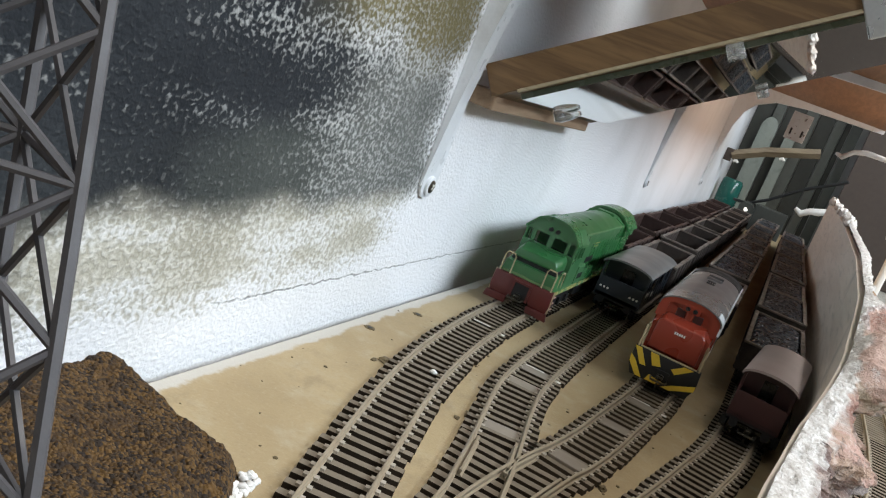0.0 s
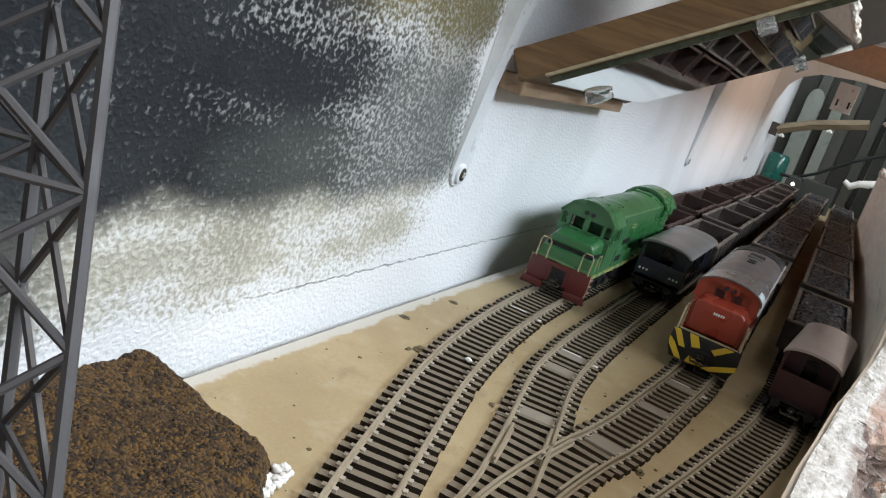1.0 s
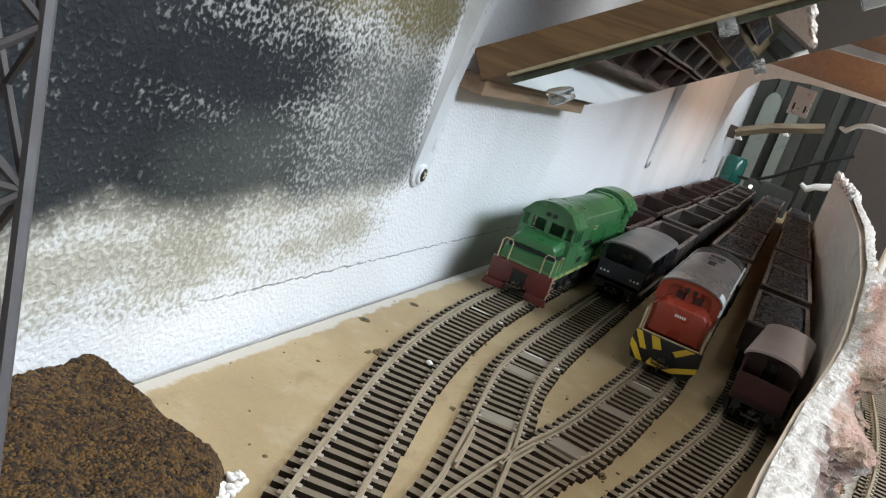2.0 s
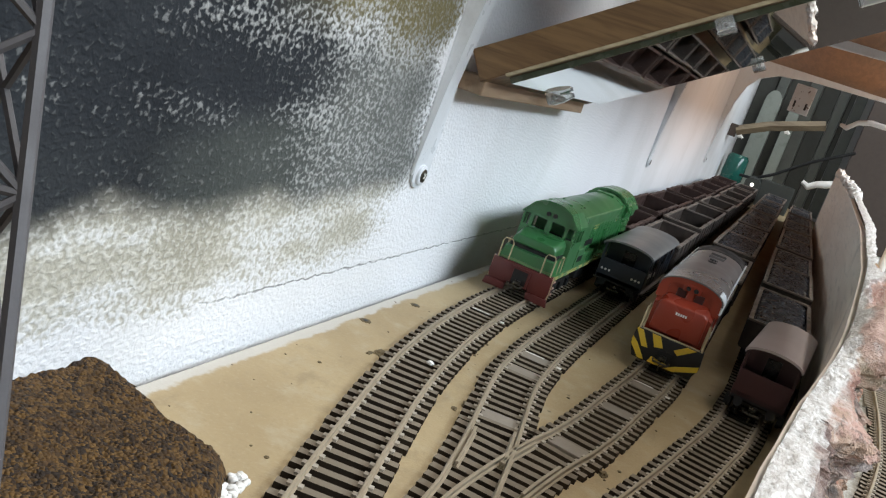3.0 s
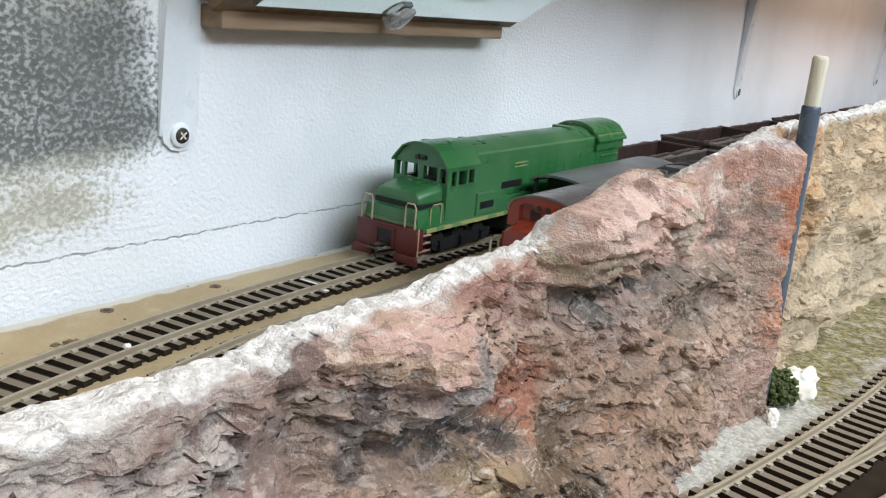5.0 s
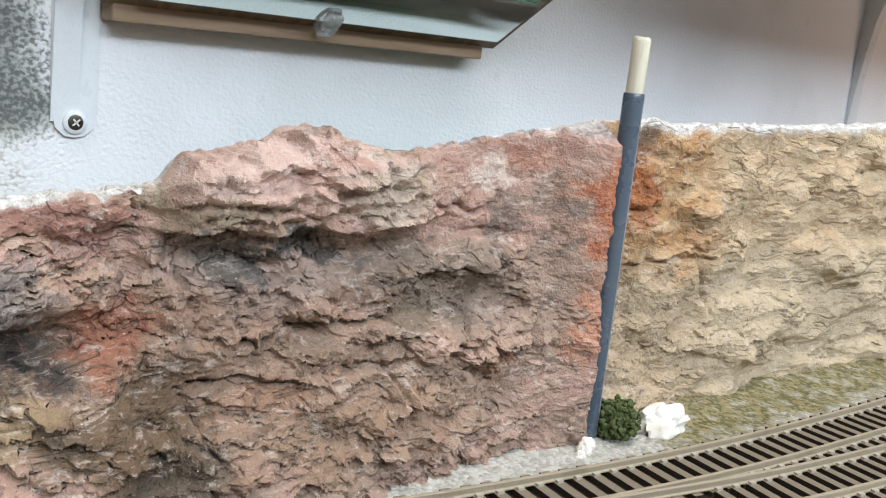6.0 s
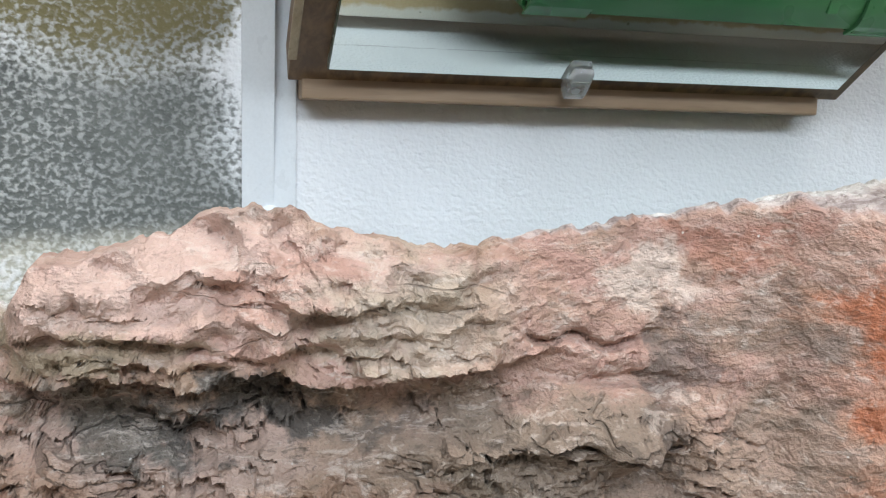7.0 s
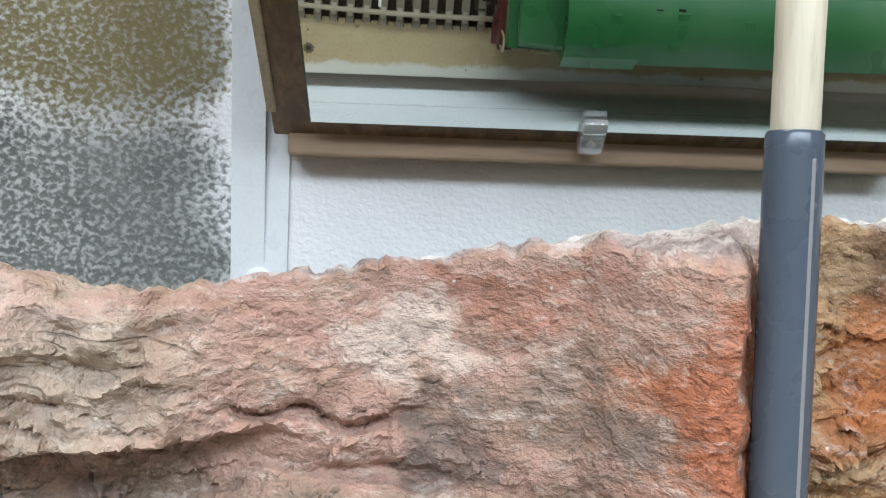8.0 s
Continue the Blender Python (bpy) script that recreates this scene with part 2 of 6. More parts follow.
def rock_paint():
    """Plaster rock washed with pink, ochre, grey and rust, with shade painted into its hollows; its brim is bare white
    at the near and far ends.
    """
    n = Nodes("washed_plaster_rock")
    uv = n.node("ShaderNodeUVMap")
    uv.uv_map = "strip"
    _, across, _ = n.axes(uv.outputs["UV"])
    _, y, z = n.axes()
    long = n.stretch(1, 0.6, 1.3)
    big, mid, fine = n.noise(18, 4, 0.55, long, 0.5), n.noise(75, 5, 0.62, long, 0.7), n.noise(520, 4, 0.65, n.stretch(1, 0.7, 1.3))
    flake = n.noise(190, 6, 0.72, n.stretch(1, 0.55, 1.35), 0.8)
    wob = n.math("ADD", n.math("MULTIPLY", n.math("SUBTRACT", mid, 0.5), 0.040), n.math("MULTIPLY", n.math("SUBTRACT", flake, 0.5), 0.012))
    wob2 = n.math("MULTIPLY", n.math("SUBTRACT", n.noise(60, 5, 0.65), 0.5), 0.034)
    yw, zw = n.math("ADD", y, wob), n.math("ADD", z, wob2)

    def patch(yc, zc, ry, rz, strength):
        """A soft ragged patch of wash, in places painted shade, round a place on the face, in millimetres."""
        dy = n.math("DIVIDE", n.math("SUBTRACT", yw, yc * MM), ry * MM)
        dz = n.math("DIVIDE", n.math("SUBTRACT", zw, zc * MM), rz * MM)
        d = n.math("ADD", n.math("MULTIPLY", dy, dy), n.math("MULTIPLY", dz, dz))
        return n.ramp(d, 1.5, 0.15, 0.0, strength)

    # ground tones
    pink, tan, grey = (0.47, 0.285, 0.230), (0.40, 0.268, 0.190), (0.30, 0.203, 0.150)
    col = n.mix(n.ramp(mid, 0.38, 0.60), pink, tan)
    col = n.mix(n.math("MULTIPLY", n.ramp(zw, 0.062, 0.048), n.ramp(big, 0.40, 0.58, 0.0, 0.8)), col, grey)
    # the lower face
    col = n.mix(patch(0, 6, 44, 12, 0.65), col, (0.33, 0.212, 0.138))
    col = n.mix(patch(-42, 44, 26, 7, 0.75), col, (0.45, 0.325, 0.275))
    col = n.mix(patch(-20, 26, 30, 10, 0.5), col, (0.41, 0.292, 0.225))
    col = n.mix(patch(14, 40, 28, 12, 0.8), col, (0.200, 0.150, 0.112))
    col = n.mix(patch(2, 33, 18, 4, 0.6), col, (0.13, 0.108, 0.078))
    col = n.mix(patch(34, 20, 16, 9, 0.6), col, (0.42, 0.285, 0.205))
    col = n.mix(patch(37, 13, 7, 3.5, 0.8), col, (0.27, 0.115, 0.050))
    col = n.mix(patch(-40, 16, 11, 4, 0.6), col, (0.30, 0.13, 0.075))
    col = n.mix(patch(-48, 20, 66, 26, 0.55), col, (0.225, 0.132, 0.078))
    # the boulder, the flat facets at its end, and shade painted dark in the recess under it
    col = n.mix(patch(-34, 73, 32, 11, 0.85), col, (0.57, 0.395, 0.335))
    col = n.mix(patch(-26, 70, 9, 6, 0.5), col, (0.40, 0.20, 0.145))
    col = n.mix(patch(-4, 66, 15, 8, 0.7), col, (0.43, 0.355, 0.275))
    col = n.mix(patch(-52, 60, 13, 4, 0.75), col, (0.26, 0.205, 0.135))
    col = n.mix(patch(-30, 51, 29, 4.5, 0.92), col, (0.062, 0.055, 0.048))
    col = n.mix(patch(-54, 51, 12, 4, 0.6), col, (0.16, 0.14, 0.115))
    # the near end: maroon shoulder, grey lump; shade painted into the black cleft and brown hollows
    col = n.mix(patch(-82, 60, 16, 5.5, 0.85), col, (0.23, 0.098, 0.072))
    col = n.mix(patch(-72, 34, 8, 9, 0.85), col, (0.27, 0.095, 0.052))
    col = n.mix(patch(-99, 42, 15, 8, 0.85), col, (0.185, 0.165, 0.160))
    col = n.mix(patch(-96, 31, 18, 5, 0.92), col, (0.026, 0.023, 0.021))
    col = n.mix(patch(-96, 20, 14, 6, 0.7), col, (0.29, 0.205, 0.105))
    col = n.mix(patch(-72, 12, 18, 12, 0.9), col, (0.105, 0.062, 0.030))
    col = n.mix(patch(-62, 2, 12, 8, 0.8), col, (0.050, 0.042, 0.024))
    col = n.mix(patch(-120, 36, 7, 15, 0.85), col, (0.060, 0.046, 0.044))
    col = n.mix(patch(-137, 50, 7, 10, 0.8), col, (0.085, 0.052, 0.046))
    # ochre beyond the post, dark and rust beside it, cream further on
    ochre = n.mix(n.ramp(mid, 0.36, 0.60), (0.51, 0.34, 0.19), (0.42, 0.215, 0.085))
    ochre = n.mix(n.ramp(zw, 0.046, 0.030, 0.0, 0.8), ochre, (0.43, 0.335, 0.225))
    ochre = n.mix(n.ramp(yw, 0.125, 0.155, 0.0, 0.6), ochre, (0.54, 0.43, 0.29))
    col = n.mix(n.ramp(y, 0.074, 0.080), col, ochre)
    col = n.mix(patch(92, 79, 13, 9, 0.9), col, (0.125, 0.062, 0.032))
    col = n.mix(patch(95, 64, 13, 12, 0.9), col, (0.33, 0.100, 0.026))
    col = n.mix(patch(92, 35, 10, 9, 0.7), col, (0.25, 0.16, 0.085))
    col = n.mix(patch(140, 54, 20, 4.5, 0.7), col, (0.24, 0.165, 0.090))
    # the smooth brushed bulge beside the post
    bulge = n.math("MULTIPLY", n.math("MULTIPLY", n.ramp(y, 0.004, 0.016), n.ramp(y, 0.078, 0.074)), n.ramp(zw, 0.046, 0.056))
    brushed = n.noise(260, 5, 0.7, n.stretch(1, 0.34, 1.3), 0.6)
    col = n.mix(n.math("MULTIPLY", bulge, 0.8), col, n.mix(n.ramp(mid, 0.35, 0.65), (0.44, 0.255, 0.205), (0.38, 0.235, 0.170)))
    col = n.mix(patch(33, 68, 11, 5, 0.65), col, (0.64, 0.525, 0.45))
    col = n.mix(patch(43, 76, 12, 3, 0.55), col, (0.30, 0.105, 0.058))
    col = n.mix(patch(38, 58, 7, 5, 0.75), col, (0.16, 0.120, 0.105))
    col = n.mix(patch(55, 65, 6, 6, 0.65), col, (0.235, 0.170, 0.140))
    col = n.mix(patch(66, 76, 8, 5, 0.7), col, (0.54, 0.345, 0.275))
    col = n.mix(patch(66, 58, 10, 14, 0.6), col, (0.50, 0.240, 0.150))
    col = n.mix(patch(69, 61, 7.5, 16, 0.88), col, (0.42, 0.125, 0.052))
    col = n.mix(patch(66, 26, 7, 16, 0.75), col, (0.47, 0.20, 0.115))
    # shade painted into the upright groove at y 36
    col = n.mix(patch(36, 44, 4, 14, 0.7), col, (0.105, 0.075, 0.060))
    col = n.mix(n.math("MULTIPLY", bulge, n.ramp(brushed, 0.54, 0.66, 0, 0.30)), col, (0.66, 0.53, 0.45))
    col = n.mix(n.math("MULTIPLY", bulge, n.ramp(brushed, 0.46, 0.34, 0, 0.30)), col, (0.22, 0.11, 0.08))
    # stains at large, pale grey plaster with maroon stains at the near end
    stain = n.noise(40, 5, 0.65, n.stretch(1, 0.8, 1.2), 1.0)
    rusty = n.ramp(y, 0.072, 0.080, 1.0, 0.3)
    col = n.mix(n.math("MULTIPLY", rusty, n.ramp(stain, 0.56, 0.70, 0, 0.40)), col, (0.24, 0.11, 0.072))
    col = n.mix(n.math("MULTIPLY", rusty, n.ramp(stain, 0.43, 0.34, 0, 0.50)), col, (0.135, 0.105, 0.080))
    upper = n.math("MULTIPLY", n.ramp(zw, 0.054, 0.062), n.math("MULTIPLY", n.ramp(y, -0.066, -0.058), n.ramp(y, 0.062, 0.052)))
    calm = n.math("MULTIPLY", n.ramp(upper, 0.0, 1.0, 1.0, 0.45), n.math("MULTIPLY", n.ramp(bulge, 0.0, 1.0, 1.0, 0.4), n.ramp(y, 0.076, 0.082, 1.0, 0.45)))
    nearend = n.ramp(yw, -0.122, -0.150)
    pale = n.mix(n.ramp(n.noise(42, 5, 0.65, None, 0.8), 0.40, 0.58), (0.37, 0.325, 0.295), (0.145, 0.085, 0.072))
    col = n.mix(n.math("MULTIPLY", nearend, 0.8), col, pale)
    # flakes, thin dark splits along the bedding, pale rubbed edges
    col = n.mix(n.ramp(flake, 0.555, 0.64, 0, 0.38), col, (0.64, 0.535, 0.465))
    col = n.mix(n.math("MULTIPLY", calm, n.ramp(flake, 0.43, 0.385, 0, 0.55)), col, (0.080, 0.056, 0.042))
    split = n.math("ABSOLUTE", n.math("SUBTRACT", n.noise(55, 2.5, 0.55, n.stretch(1, 0.42, 1.5), 0.7), 0.5))
    split = n.math("MULTIPLY", n.ramp(split, 0.016, 0.003), n.math("MULTIPLY", n.ramp(n.noise(35, 3), 0.46, 0.60), n.ramp(bulge, 0.0, 0.5, 1.0, 0.0)))
    col = n.mix(n.math("MULTIPLY", n.math("MULTIPLY", split, calm), 0.5), col, (0.050, 0.036, 0.026))
    rub = n.noise(120, 6, 0.75, n.stretch(1, 0.45, 1.4), 1.6)
    col = n.mix(n.ramp(rub, 0.57, 0.67, 0, 0.40), col, (0.68, 0.575, 0.505))
    # the grey crust on top of the bulge beside the post
    crust = n.math("MULTIPLY", n.math("MULTIPLY", n.ramp(y, 0.0, 0.02), n.ramp(y, 0.079, 0.076)), n.ramp(across, 0.098, 0.080))
    col = n.mix(n.math("MULTIPLY", crust, 0.8), col, n.mix(n.ramp(flake, 0.42, 0.60), (0.26, 0.215, 0.205), (0.60, 0.53, 0.50)))
    # dry-brushed white on raised grains, dark wash in the hollows of the grain, loose plaster specks
    col = n.mix(n.ramp(fine, 0.57, 0.75, 0.0, 0.40), col, (0.64, 0.55, 0.48))
    col = n.mix(n.ramp(fine, 0.44, 0.30, 0.0, 0.40), col, (0.075, 0.052, 0.038))
    speck = n.math("MULTIPLY", n.ramp(n.cells(420), 0.13, 0.05), n.ramp(n.noise(90, 3), 0.54, 0.62))
    col = n.mix(n.math("MULTIPLY", speck, 0.8), col, (0.72, 0.66, 0.60))
    # bare white brim at both ends
    edge = n.math("ADD", n.math("ADD", n.math("MULTIPLY", n.ramp(yw, -0.050, -0.066), 0.048), n.math("MULTIPLY", n.ramp(y, 0.078, 0.095), 0.070)), 0.040)
    brim = n.math("SUBTRACT", n.math("ADD", across, n.math("MULTIPLY", n.math("SUBTRACT", n.noise(70, 5), 0.5), n.ramp(y, 0.070, 0.085, 0.13, 0.05))), edge)
    col = n.mix(n.ramp(brim, 0.018, -0.012), col, n.mix(n.ramp(fine, 0.35, 0.65), (0.76, 0.73, 0.70), (0.52, 0.47, 0.43)))
    n.bump(n.math("ADD", n.math("ADD", n.math("MULTIPLY", fine, 0.9), n.math("MULTIPLY", split, -0.6)), n.math("ADD", n.math("MULTIPLY", n.noise(1500, 3), 0.6), n.math("MULTIPLY", n.math("MULTIPLY", brushed, bulge), 0.9))), 0.9, 0.0012)
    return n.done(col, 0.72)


def wood(name, light, dark, along="y", scale=60.0, rough=0.5):
    """Planed board with long grain."""
    n = Nodes(name)
    s = {"x": (0.08, 1, 1), "y": (1, 0.08, 1), "z": (1, 1, 0.08)}[along]
    v = n.stretch(*s)
    g = n.noise(scale * 4, 4, 0.6, v, 0.6)
    streak = n.noise(scale * 14, 2, 0.6, v)
    col = n.mix(n.ramp(g, 0.35, 0.65), light, dark)
    col = n.mix(n.ramp(streak, 0.5, 0.75, 0, 0.35), col, tuple(c * 0.5 for c in dark))
    col = n.mix(n.ramp(n.noise(scale * 0.9, 3), 0.62, 0.78, 0, 0.5), col, tuple(c * 0.45 for c in dark))
    n.bump(streak, 0.2, 0.0004)
    return n.done(col, rough)


def sand_board():
    """Particle board painted sand yellow: dust, grime, small stains and rubbed patches."""
    n = Nodes("sand_painted_board")
    big, mid, fine = n.noise(12, 4), n.noise(60, 5, 0.65), n.noise(700, 4, 0.7)
    col = n.mix(n.ramp(big, 0.35, 0.65), (0.420, 0.318, 0.178), (0.350, 0.257, 0.138))
    col = n.mix(n.ramp(mid, 0.50, 0.72, 0, 0.6), col, (0.44, 0.37, 0.255))
    col = n.mix(n.ramp(mid, 0.47, 0.30, 0, 0.55), col, (0.31, 0.235, 0.135))
    col = n.mix(n.ramp(n.noise(28, 5, 0.7, n.stretch(1.6, 0.7, 1)), 0.55, 0.70, 0, 0.55), col, (0.25, 0.185, 0.105))
    col = n.mix(n.ramp(fine, 0.54, 0.72, 0, 0.45), col, (0.27, 0.20, 0.11))
    col = n.mix(n.ramp(fine, 0.46, 0.32, 0, 0.30), col, (0.48, 0.41, 0.29))
    # white paint that ran onto the edge along the wall
    x, _, _ = n.axes()
    spill = n.math("ADD", x, n.math("MULTIPLY", n.math("SUBTRACT", mid, 0.5), 0.010))
    col = n.mix(n.ramp(spill, 0.0062, 0.0040, 0.0, 0.8), col, (0.56, 0.54, 0.50))
    spots = n.ramp(n.cells(95), 0.12, 0.04)
    spots = n.math("MULTIPLY", spots, n.ramp(n.noise(60, 2), 0.50, 0.60))
    col = n.mix(n.math("MULTIPLY", spots, 0.8), col, (0.14, 0.10, 0.05))
    n.bump(n.math("ADD", fine, n.math("MULTIPLY", mid, 0.6)), 0.35, 0.0006)
    return n.done(col, 0.66)


def gravel(name, a, b, c, scale=500, bump=0.8):
    n = Nodes(name)
    cell = n.node("ShaderNodeTexVoronoi", Vector=n.coord, Scale=scale)
    tone = n.node("ShaderNodeSeparateColor", Color=cell.outputs["Color"]).outputs["Red"]
    col = n.mix(n.ramp(tone, 0.2, 0.8), a, b)
    col = n.mix(n.ramp(n.noise(scale * 0.12, 4), 0.5, 0.7, 0, 0.7), col, c)
    n.bump(n.math("SUBTRACT", 1.0, cell.outputs["Distance"]), bump, 0.0012)
    return n.done(col, 0.85)


def mossy_ground():
    """Grey dust with olive scatter along the foot of the ochre rock."""
    n = Nodes("dusty_ground_with_scatter")
    x, y, _ = n.axes()
    cell = n.node("ShaderNodeTexVoronoi", Vector=n.coord, Scale=700)
    tone = n.node("ShaderNodeSeparateColor", Color=cell.outputs["Color"]).outputs["Red"]
    col = n.mix(n.ramp(tone, 0.2, 0.8), (0.32, 0.30, 0.265), (0.46, 0.44, 0.39))
    col = n.mix(n.ramp(n.noise(84, 4), 0.5, 0.7, 0, 0.7), col, (0.24, 0.215, 0.165))
    ragged = n.math("MULTIPLY", n.math("SUBTRACT", n.noise(70, 5, 0.65), 0.5), 0.05)
    strip = n.math("MULTIPLY", n.ramp(n.math("ADD", x, ragged), 0.238, 0.222), n.ramp(n.math("ADD", y, ragged), 0.085, 0.105))
    olive = n.mix(n.ramp(tone, 0.2, 0.8), (0.10, 0.085, 0.030), (0.24, 0.20, 0.095))
    col = n.mix(n.math("MULTIPLY", strip, n.ramp(n.noise(160, 4), 0.34, 0.52, 0.4, 1.0)), col, olive)
    n.bump(n.math("SUBTRACT", 1.0, cell.outputs["Distance"]), 0.5, 0.0012)
    return n.done(col, 0.85)


def glass(name, colour=(1, 1, 1), rough=0.03):
    n = Nodes(name)
    n.bsdf.inputs["Transmission Weight"].default_value = 0.75
    n.bsdf.inputs["IOR"].default_value = 1.46
    return n.done(colour, rough)


def mirror_silver():
    n = Nodes("silvered_mirror")
    dust = n.ramp(n.noise(300, 4), 0.6, 0.85, 0.02, 0.12)
    return n.done((0.68, 0.73, 0.70), dust, 1.0)


def coal_heap():
    n = Nodes("coal")
    cell = n.node("ShaderNodeTexVoronoi", Vector=n.coord, Scale=330)
    tone = n.node("ShaderNodeSeparateColor", Color=cell.outputs["Color"]).outputs["Red"]
    col = n.mix(n.ramp(tone, 0.3, 0.95), (0.006, 0.008, 0.012), (0.045, 0.055, 0.074))
    n.bump(n.math("SUBTRACT", 1.0, cell.outputs["Distance"]), 0.9, 0.0016)
    return n.done(col, n.ramp(n.noise(300, 2), 0.4, 0.7, 0.25, 0.6))


def foliage_mat():
    n = Nodes("moss_green_flock")
    col = n.mix(n.noise(700, 3), (0.030, 0.045, 0.012), (0.10, 0.12, 0.035))
    return n.done(col, 0.9)


def plastic(name, colour, rough=0.3, metal=0.0, dust=(0.3, 0.28, 0.25), amount=0.10):
    """Smooth moulded plastic with a faint uneven film of dust."""
    n = Nodes(name)
    film = n.ramp(n.noise(22, 2), 0.40, 0.68, 0.0, amount)
    return n.done(n.mix(film, colour, dust), n.ramp(n.noise(30, 2), 0.35, 0.65, rough - 0.04, rough + 0.08), metal)


M_WALL = wall_plaster()
M_ROCK = rock_paint()
M_BOARD = sand_board()
M_SHELF = wood("varnished_shelf_board", (0.36, 0.17, 0.075), (0.27, 0.12, 0.05), "y", 40)
M_MBOARD = wood("brown_stained_board", (0.215, 0.126, 0.058), (0.125, 0.070, 0.032), "x", 45)
M_PINE = wood("pale_pine_dowel", (0.66, 0.60, 0.48), (0.59, 0.53, 0.41), "z", 90)
M_PINE_LIP = wood("pale_wood_lip", (0.50, 0.42, 0.29), (0.40, 0.32, 0.21), "x", 60)
M_BACKING = wood("tan_hardboard", (0.84, 0.74, 0.64), (0.76, 0.65, 0.55), "y", 20)
M_STEEL = painted("white_enamelled_steel", (0.72, 0.74, 0.76), (0.45, 0.45, 0.45), 0.35, 0.25)
M_ZINC = painted("zinc_plated_steel", (0.62, 0.62, 0.62), (0.40, 0.38, 0.36), 0.35, 0.3, 0.9)
M_DARKSTEEL = painted("dark_screw_steel", (0.09, 0.08, 0.06), (0.2, 0.17, 0.1), 0.35, 0.3, 0.8)
M_MIRROR = mirror_silver()
M_GLASSEDGE = painted("dark_glass_edge", (0.10, 0.12, 0.085), (0.22, 0.21, 0.15), 0.25, 0.5)
M_CLEAR = glass("clear_plastic", (0.97, 0.98, 0.98), 0.06)
M_SLEEPER = painted("dusty_brown_sleeper_plastic", (0.185, 0.148, 0.105), (0.27, 0.22, 0.16), 0.7, 0.6)
M_CHAIR = painted("pale_rail_chair", (0.40, 0.35, 0.285), (0.25, 0.21, 0.17), 0.6, 0.5)
M_BATTEN = wood("pink_brown_batten", (0.37, 0.255, 0.165), (0.29, 0.19, 0.115), "y", 40)
M_WEB = painted("black_web_and_flank", (0.024, 0.017, 0.011), (0.05, 0.037, 0.024), 0.9, 0.6)
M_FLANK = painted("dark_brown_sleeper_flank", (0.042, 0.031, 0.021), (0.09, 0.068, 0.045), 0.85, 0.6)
M_GREENWORN = painted("rubbed_green", (0.14, 0.24, 0.10), (0.04, 0.13, 0.04), 0.5, 0.7)
M_WORNEDGE = painted("worn_step_edge", (0.45, 0.30, 0.24), (0.16, 0.04, 0.03), 0.5, 0.6)
M_RAIL = painted("dull_nickel_rail", (0.36, 0.295, 0.21), (0.21, 0.155, 0.10), 0.42, 0.5, 0.15)
M_FISH = painted("bright_rail_clip", (0.70, 0.68, 0.64), (0.5, 0.48, 0.42), 0.4, 0.3)
M_GREEN = plastic("loco_green", (0.027, 0.138, 0.040), 0.28, 0.0, (0.15, 0.25, 0.14), 0.28)
M_REDBEAM = painted("loco_beam_red", (0.095, 0.015, 0.012), (0.075, 0.035, 0.025), 0.45, 0.4)
M_RED = plastic("loco_brick_red", (0.27, 0.036, 0.018), 0.26, 0.0, (0.22, 0.08, 0.055), 0.2)
M_ROOFGREY = plastic("loco_grey_roof", (0.185, 0.165, 0.160), 0.27, 0.35, (0.15, 0.10, 0.08), 0.35)
M_BAND = plastic("dull_grey_band", (0.40, 0.39, 0.39), 0.4)
M_YELLOW = painted("warning_yellow", (0.66, 0.44, 0.035), (0.35, 0.25, 0.08), 0.45, 0.4)
M_CREAM = painted("lining_yellow", (0.36, 0.34, 0.12), (0.07, 0.16, 0.05), 0.5, 0.9)
M_BLACK = painted("frame_black", (0.010, 0.0095, 0.0095), (0.035, 0.030, 0.025), 0.55, 0.45)
M_NAVY = plastic("van_slate_blue", (0.016, 0.020, 0.028), 0.32, 0.0, (0.08, 0.08, 0.085), 0.2)
M_VANROOF = plastic("van_grey_roof", (0.19, 0.19, 0.188), 0.32, 0.3)
M_MAROON = plastic("van_maroon", (0.046, 0.014, 0.014), 0.4, 0.0, (0.10, 0.05, 0.045), 0.15)
M_MAROONROOF = plastic("van_dusty_roof", (0.42, 0.345, 0.335), 0.38)
M_WAGON = painted("wagon_oxide_brown", (0.040, 0.029, 0.024), (0.105, 0.080, 0.064), 0.6, 0.6)
M_WAGONRUST = painted("wagon_red_oxide", (0.036, 0.017, 0.013), (0.062, 0.034, 0.026), 0.6, 0.6)
M_RIM = painted("pale_wagon_rim", (0.21, 0.172, 0.145), (0.06, 0.045, 0.036), 0.6, 0.6)
M_RIMRUST = painted("red_oxide_wagon_rim", (0.085, 0.052, 0.042), (0.045, 0.026, 0.020), 0.6, 0.7)
M_COAL = coal_heap()
M_CABDARK = painted("shaded_cab_window", (0.050, 0.010, 0.008), (0.03, 0.02, 0.02), 0.3, 0.3)
M_DARKGLASS = painted("dark_window", (0.012, 0.012, 0.013), (0.03, 0.03, 0.03), 0.15, 0.2)
M_WIRE = painted("brass_handrail", (0.52, 0.42, 0.26), (0.3, 0.22, 0.12), 0.4, 0.4, 0.3)
M_WHITE = painted("white_marking", (0.74, 0.72, 0.68), (0.5, 0.46, 0.4), 0.5, 0.3)
M_LEATHERBROWN = gravel("brown_scatter", (0.018, 0.008, 0.002), (0.125, 0.063, 0.0135), (0.062, 0.029, 0.0062), 1000, 1.0)
M_GROUND = mossy_ground()
M_PLASTER = painted("bare_white_plaster", (0.80, 0.78, 0.75), (0.55, 0.5, 0.45), 0.8, 0.35, 0.0, 500, 0.6)
